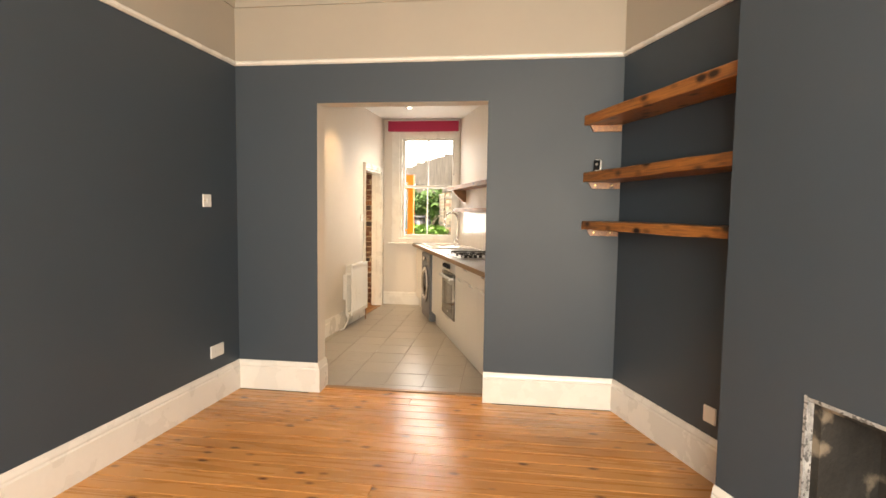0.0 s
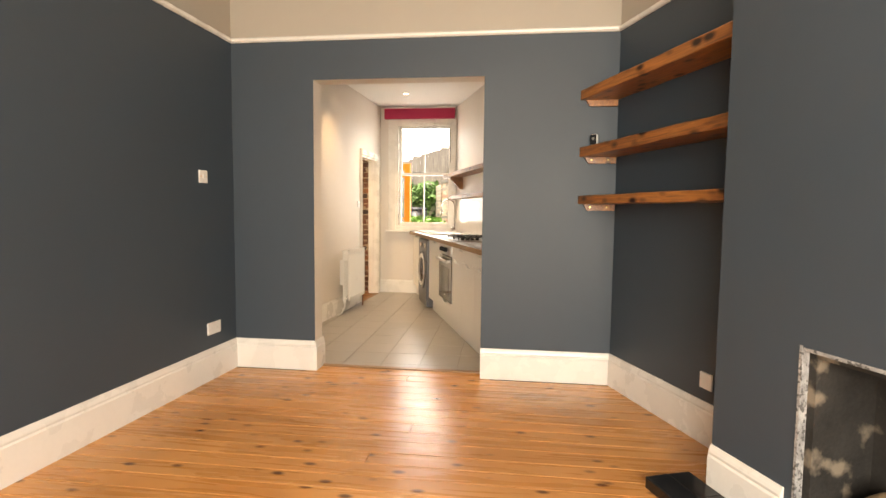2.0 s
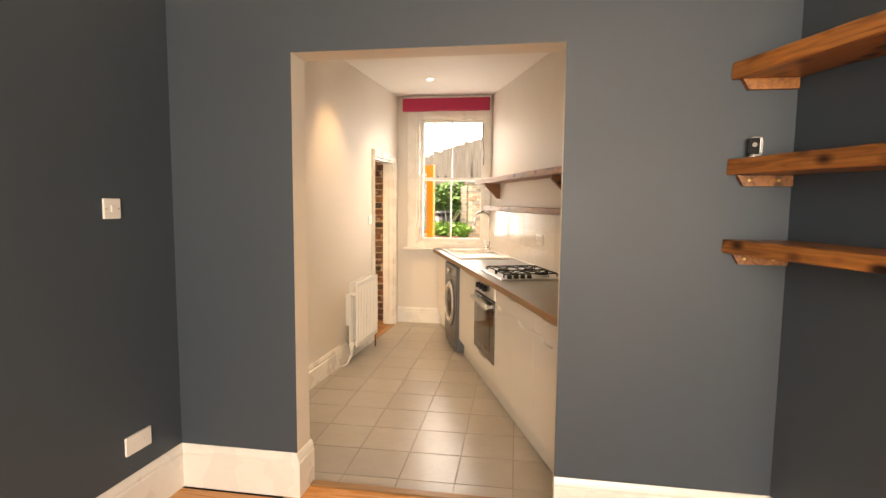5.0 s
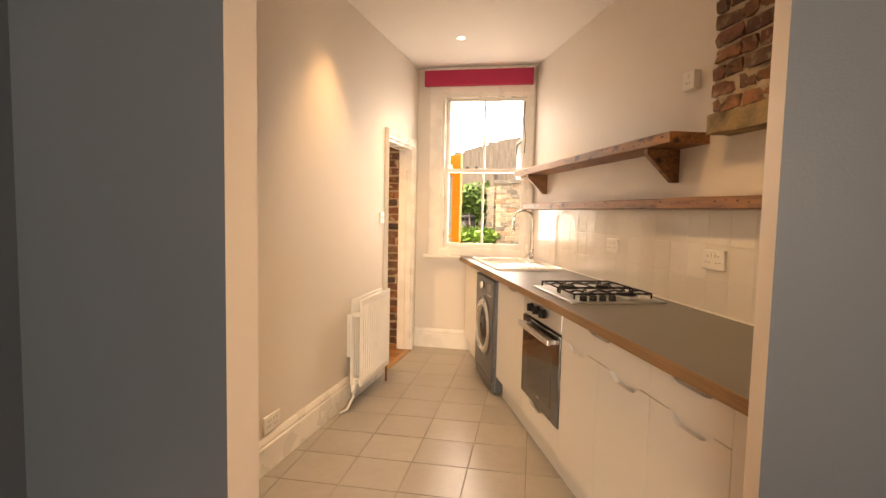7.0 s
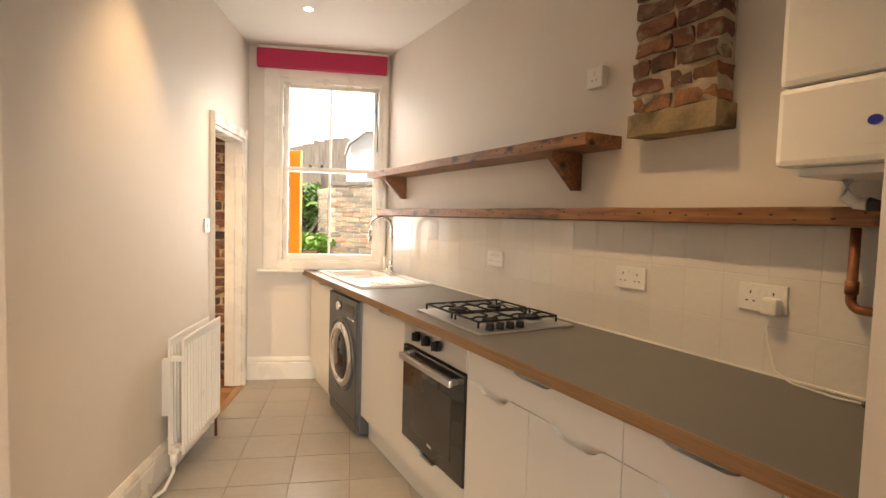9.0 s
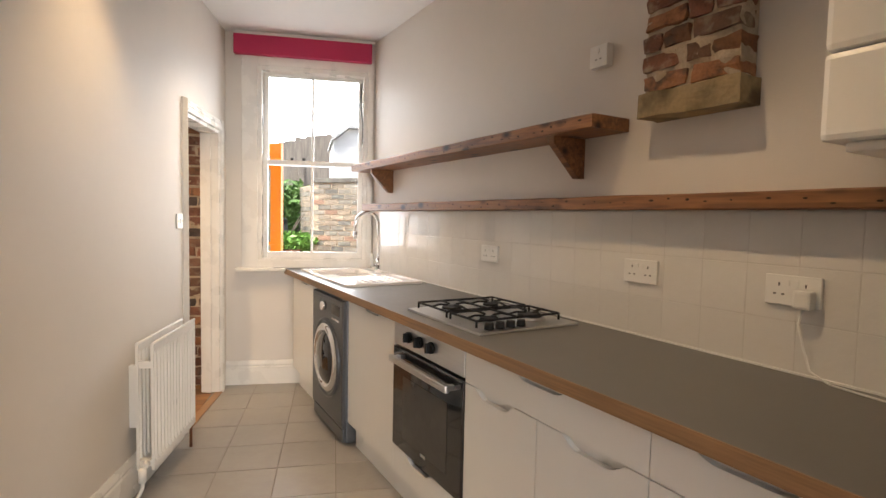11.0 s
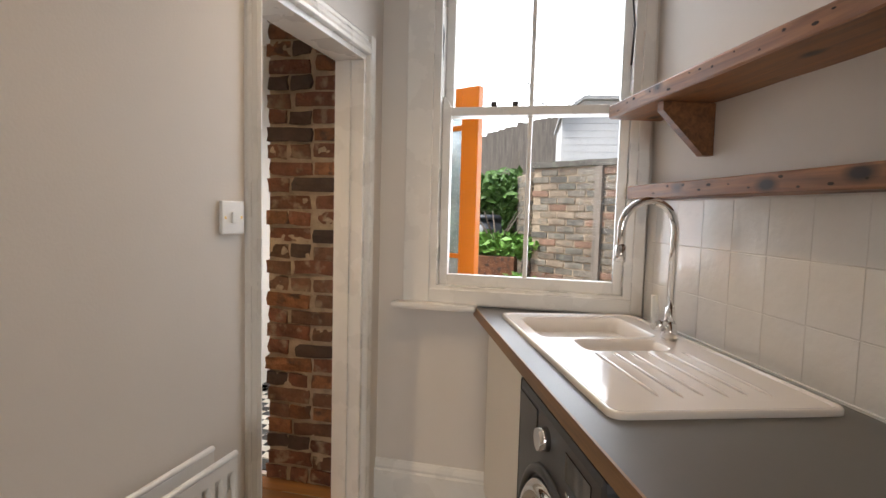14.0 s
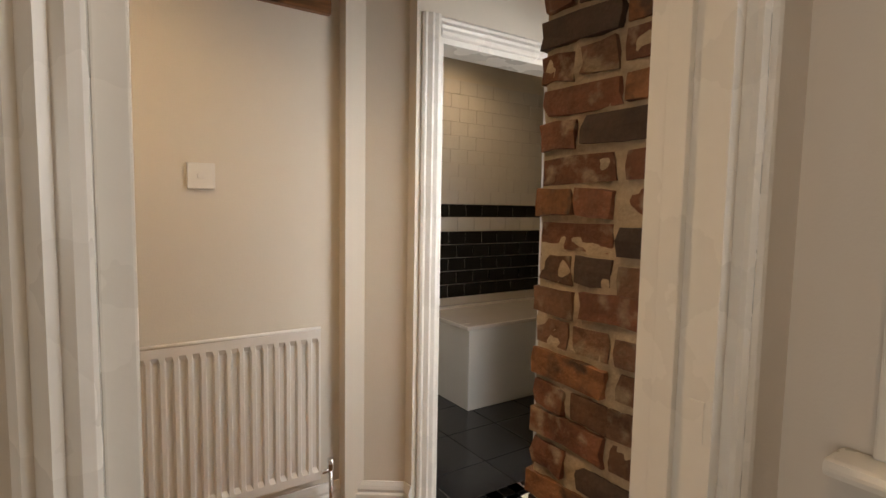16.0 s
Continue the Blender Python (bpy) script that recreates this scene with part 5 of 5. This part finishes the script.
# bathroom
bath = thing("bathtub", pose(-0.025, 0.09, 0), "white panelled bathtub against black tiles", "bathtub")
bm = B()
bx(bm, -3.99, -3.41, 11.88, 13.62, 0.0, 0.50, 0.006)
part("panel", bm, PLASTIC, bath)
bm = B()
for x0, x1, y0, y1 in ((-4.04, -3.99, 11.86, 13.65), (-3.48, -3.402, 11.86, 13.65), (-3.99, -3.48, 11.86, 11.94), (-3.99, -3.48, 13.57, 13.65)):
    bx(bm, x0, x1, y0, y1, 0.501, 0.528, 0.006)
part("rim", bm, SINKC, bath)
bm = B()
bx(bm, -3.99, -3.48, 11.94, 13.57, 0.5015, 0.512)
part("tub", bm, SINKC, bath)
mt = bpy.data.objects["wall_bathroom_tiled"]
mw = 0.152
rows_ = [(0.578 + i * 0.098, SLATE) for i in range(5)]
rows_ += [(1.071, TILEW), (1.169, SLATE)] + [(1.267 + i * 0.098, TILEW) for i in range(9)]
mms = {m_.name: mesh_of("tile", rect_piece(mw - (0.005 if m_ is SLATE else 0.002), 0.0935 if m_ is SLATE else 0.0965, 0.008, 0.003 if m_ is SLATE else 0.0012), m_) for m_ in (SLATE, TILEW)}
for k_, (z_, m_) in enumerate(rows_):
    for i in range(14):
        o = new("tile", mms[m_.name])
        o.parent = mt
        o.matrix_basis = pose(-4.0715, 11.86 + (i + (k_ % 2) * 0.5) * mw, z_ + 0.049, 90, 0, 90)
bt2 = thing("bathroom_downlight", pose(-3.6, 12.2, 2.448), "small lit bathroom ceiling downlight", "ceiling light")
bm = B()
cyl(bm, 0.035, 0.004, pose(0, 0, -0.004), 24)
part("lens", bm, BULB, bt2)
lamp("bathroom_lamp", "SPOT", 14, look((-3.6, 12.2, 2.42), (-3.6, 12.2, 0)), WARM, cone=150, blend=0.8)

# added lamp with a lit disc, unseen overhead; brightens and warms the hall
hd_ = thing("hall_fill_light", pose(-2.15, 10.0, 2.448), "small added ceiling lamp, out of view, that brightens the hall", "ceiling light")
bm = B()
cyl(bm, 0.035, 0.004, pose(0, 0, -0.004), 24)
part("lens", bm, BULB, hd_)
lamp("hall_fill_lamp", "SPOT", 38, look((-2.15, 10.0, 2.42), (-2.15, 10.0, 0)), WARM, cone=130, blend=0.8)

# ---- garden ----
bm = B()
bx(bm, -300, 300, -300, 300, -0.75, -0.55)
solid("ground", bm, EARTH, "paved and earthy garden ground", "ground")
bm = B()
bx(bm, -2.0, 0.3, 11.26, 11.9, -0.55, -0.16)
solid("back_step", bm, EARTH, "concrete back step by the garden door", "step", kind="structure")
G = pose(0.86, 13.70, 0, 0, 0, 148)
gw = thing("garden_wall", G, "weathered brick garden boundary wall with dark coping", "wall", group="")
bm = B()
bx(bm, 0.28, 2.07, -0.20, -0.004, -0.58, 1.815)
part("core", bm, MORTAR, gw)
bm = B()
plank(bm, 0.28, 2.10, -0.23, 0.02, 1.815, 1.88, 61.0, 0.008)
part("coping", bm, GBRICK[3], gw, "dark weathered coping")
r5 = random.Random(77)
z, row, cnt = -0.03, 0, 0
joined = B()
while z < 1.80:
    v = 0.28 - (row % 2) * 0.11
    while v < 1.88:
        a, b = max(v, 0.28), v + 0.215
        t_ = r5.choice((0, 0, 1, 2, 2, 3))
        if b - a > 0.1 and cnt < 300 and z > 0.55:
            brick_at(gw, 0.215 if b - a > 0.2 else 0.105, 0.05, 0.064, t_ + 4, pose((a + b) / 2, -0.020 + r5.uniform(-0.004, 0.004), z + 0.032, 0, r5.uniform(-0.8, 0.8), 0), r5.randrange(4))
            cnt += 1
        else:
            bx(joined, a, b, -0.045, 0.004 + r5.uniform(-0.004, 0.004), z, z + 0.064, mi=t_)
        v += 0.227
    z += 0.0765
    row += 1
tagged(part("brick_courses", joined, GBRICK, gw), kind="stuff")
bm = B()
bx(bm, 1.21, 1.29, 0.006, 0.05, -0.5, 1.81)
part("dark_post", bm, FENCEW, gw, "dark timber post on the wall")


# the boundary turns and runs on behind the ivy
sw_ = thing("garden_side_wall", pose(-0.93, 14.84, 0, 0, 0, 106), "older brick garden wall running back under ivy", "wall")
bm = B()
bx(bm, 0.02, 2.4, -0.22, -0.004, -0.58, 1.78)
part("core", bm, MORTAR, sw_)
joined = B()
z, row = 0.4, 0
while z < 1.74:
    v = 0.02 - (row % 2) * 0.11
    while v < 2.2:
        bx(joined, max(v, 0.02), v + 0.215, -0.045, 0.004 + r5.uniform(-0.004, 0.004), z, z + 0.064, mi=r5.choice((0, 0, 2, 2, 3)))
        v += 0.227
    z += 0.0765
    row += 1
tagged(part("brick_courses", joined, GBRICK, sw_), kind="stuff")

# raised bed with brick steps
rb = thing("raised_bed", pose(-1.45, 15.0, 0), "raised brick planting bed with stepped front", "planter")
for i, (y0, z1) in enumerate(((-1.2, 0.36), (-0.8, 0.60), (-0.4, 0.82))):
    zz_ = -0.55
    bm = B()
    bx(bm, -1.5, 0.62 - 0.12 * i, y0, y0 + 0.4, zz_, z1, 0.01)
    part("step", bm, BRICKS[1 - i % 2], rb)
pt = thing("flower_pot", pose(-0.99, 13.1, 0.5), "pale flower pot with green plant", "plant pot")
bm = B()
cyl(bm, 0.06, 0.17, pose(0, 0, 0.0), 20, 0.085)
part("pot", bm, SHEDW, pt)
pb = thing("paved_terrace", pose(-1.0, 13.1, 0), "low brick terrace block under the pot", "step")
bm = B()
bx(bm, -0.35, 0.32, -0.25, 0.55, -0.55, 0.495, 0.01)
part("block", bm, GBRICK[1], pb)


def foliage(bm, c, size, count, seed, leaf=0.05):
    """Many small folded leaves scattered in an uneven clump."""
    r_ = random.Random(seed)
    for _ in range(count):
        d = Vector((r_.gauss(0, 1), r_.gauss(0, 1), r_.gauss(0, 1)))
        d = d.normalized() * (r_.random() ** 0.4)
        p = Vector(c) + Vector((d.x * size[0], d.y * size[1], d.z * size[2])) * (1 + 0.35 * noise.noise(d * 2.5 + Vector((seed, 0, 0))))
        q = Euler((r_.uniform(-1.2, 1.2), r_.uniform(-1.2, 1.2), r_.uniform(0, 6.3))).to_matrix()
        l_ = leaf * r_.uniform(0.6, 1.4)
        a = [bm.verts.new(p + q @ Vector(v)) for v in ((0, -l_, 0), (l_ * 0.5, 0, l_ * 0.18), (0, l_, 0), (-l_ * 0.5, 0, l_ * 0.18))]
        bm.faces.new((a[0], a[1], a[2]))
        bm.faces.new((a[0], a[2], a[3]))


bm = B()
foliage(bm, (0, 0, 0.22), (0.10, 0.10, 0.07), 160, 91, 0.03)
tagged(part("plant", bm, LEAF, pt), kind="stuff")


def shrub(name, place, clumps, material, label, seed, leaf=0.05):
    t = thing(name, pose(*place), label, "plant")
    bm = B()
    for i in range(5):
        a = seed + i * 1.3
        tube(bm, [(0, 0, -0.02), (0.12 * math.cos(a), 0.12 * math.sin(a), 0.25), (0.3 * math.cos(a), 0.3 * math.sin(a), 0.5)], [0.02, 0.014, 0.006], 6)
    part("stems", bm, BARK, t)
    bm = B()
    for i, (c, s, n) in enumerate(clumps):
        foliage(bm, c, s, n, seed + i, leaf)
    tagged(part("leaves", bm, material, t), kind="stuff")
    return t


shrub("garden_shrub", (-1.30, 14.85, 0.82), [((0, 0, 0.10), (0.55, 0.25, 0.16), 900), ((-0.6, 0.0, 0.12), (0.5, 0.3, 0.2), 700)], LEAF, "bright green low shrub in the raised bed", 3, 0.06)
shrub("ivy_bush", (-1.45, 15.9, 0.5), [((0.1, 0, 1.05), (0.55, 0.4, 0.32), 1500), ((0.35, 0, 0.6), (0.40, 0.4, 0.5), 900), ((-0.9, 0.3, 0.9), (0.8, 0.5, 0.7), 1200)], LEAFD, "dark green ivy bush against the garden wall", 11, 0.07)
shrub("garden_shrub", (-0.86, 13.0, 0.1), [((0, 0, 0.58), (0.12, 0.18, 0.13), 420)], LEAF, "small green plant at the foot of the brick wall", 21, 0.045)
bn_ = thing("compost_bin", pose(-1.52, 15.35, 0.6), "black plastic garden bin among the ivy", "bin")
bm = B()
cyl(bm, 0.26, 0.62, pose(0, 0, 0), 24, 0.20)
part("body", bm, BIN, bn_)
bm = B()
cyl(bm, 0.22, 0.06, pose(0, 0, 0.62), 24, 0.18)
part("lid", bm, BIN, bn_)

# fence and shed behind the wall
fn = thing("garden_fence", pose(-3.2, 19.5, 0, 0, 0, 12), "weathered close-boarded garden fence", "fence")
r3_ = random.Random(8)
for i in range(34):
    h = 2.62 + 0.043 * min(i, 16) + r3_.uniform(-0.04, 0.04)
    box_part("board", (i * 0.125, i * 0.125 + 0.124, 0.004 * (i % 2), 0.02 + 0.004 * (i % 2), -0.55, h), FENCEW, fn)
for i in range(4):
    box_part("post", (i * 1.2 + 0.5, i * 1.2 + 0.62, -0.09, -0.001, -0.55, 2.6), FENCEW, fn)
sd = thing("garden_shed", pose(-0.62, 16.5, 0.45, 0, 0, 4), "pale painted timber garden shed beyond the wall", "shed")
for i in range(17):
    box_part("board", (0.0, 1.9, 0.0, 0.02, 0.55 + i * 0.10, 0.646 + i * 0.10), SHEDW, sd)
    box_part("board", (-0.02, -0.001, 0.0, 1.6, 0.55 + i * 0.10, 0.646 + i * 0.10), SHEDW, sd)
bm = B()
bx(bm, 0.002, 1.9, 0.022, 1.6, -0.55, 2.24)
part("body", bm, SHEDW, sd)
bm = B()
prism(bm, [(-0.06, 2.22), (0.26, 2.47), (2.0, 2.45), (2.0, 2.50), (0.26, 2.52), (-0.06, 2.27)], -0.1, 1.7, Matrix(((1, 0, 0, 0), (0, 0, 1, 0), (0, 1, 0, 0), (0, 0, 0, 1))))
part("roof", bm, ROOFF, sd)
bm = B()
prism(bm, [(0.0, 2.24), (1.9, 2.24), (1.9, 2.45), (0.26, 2.465)], 0.0, 0.02, Matrix(((1, 0, 0, 0), (0, 0, 1, 0), (0, 1, 0, 0), (0, 0, 0, 1))))
part("gable", bm, SHEDW, sd)

# bare tree
tr_ = thing("bare_tree", pose(2.2, 24.0, -0.55), "bare branched tree behind the shed", "tree")
rt = random.Random(6)
bm = B()


def limb(p, d, l_, r_, depth):
    q = p + d * l_
    mid = p + d * l_ * 0.5 + Vector((rt.uniform(-1, 1), rt.uniform(-1, 1), 0)) * l_ * 0.06
    tube(bm, [p, mid, q], [r_, r_ * 0.85, r_ * 0.65], 6)
    if depth:
        for _ in range(3 if depth > 2 else 2):
            nd = (d + Vector((rt.uniform(-0.8, 0.8), rt.uniform(-0.6, 0.6), rt.uniform(-0.15, 0.5)))).normalized()
            limb(q, nd, l_ * rt.uniform(0.6, 0.8), r_ * 0.62, depth - 1)


limb(Vector((0, 0, 0)), Vector((-0.05, 0, 1)), 2.6, 0.055, 5)
part("trunk", bm, BARK, tr_)

# orange garden door standing open
od = thing("garden_door", pose(-0.947, 11.424, -0.12, 0, 0, 180 - 24), "open orange painted glazed garden door", "door")
DW, DH = 0.74, 2.05
for nm, d in (("stile", (0, 0.10, 0, 0.042, 0, DH)), ("stile", (DW - 0.10, DW, 0, 0.042, 0, DH)), ("rail", (0.10, DW - 0.10, 0, 0.042, DH - 0.10, DH)), ("rail", (0.10, DW - 0.10, 0, 0.042, 0, 0.30)), ("bar", (0.10, DW - 0.10, 0.006, 0.036, 1.19, 1.215)), ("bar", (0.10, DW - 0.10, 0.006, 0.036, 1.84, 1.865))):
    box_part(nm, d, ORANGE, od, 0.004)
for z0, z1 in ((0.30, 1.19), (1.215, 1.84), (1.865, DH - 0.10)):
    g = box_part("obscured_pane", (0.10, DW - 0.10, 0.018, 0.024, z0, z1), FROST, od, 0.0, "patterned obscured glass")
bm = B()
bx(bm, 0.03, 0.07, -0.006, 0.0, 1.06, 1.21, 0.002)
tube(bm, [(0.05, -0.006, 1.14), (0.05, -0.045, 1.14), (0.15, -0.05, 1.135)], 0.009, 10)
part("lever_handle", bm, BRASS, od, "brass lever handle")

# bright overcast distance
bm = B()
n = 40
for i in range(n):
    a0, a1 = radians(20 + 140 * i / n), radians(20 + 140 * (i + 1) / n)
    vs = [bm.verts.new((90 * math.cos(a), 11 + 90 * math.sin(a), z_)) for a, z_ in ((a0, -5), (a1, -5), (a1, 70), (a0, 70))]
    bm.faces.new(vs)
OVERCAST = mat("overcast_distance", (1.0, 1.0, 1.0), 1.0, var=0.0, emit=2.2)
solid("backdrop", bm, OVERCAST, "plain bright overcast sky in the distance", "sky")
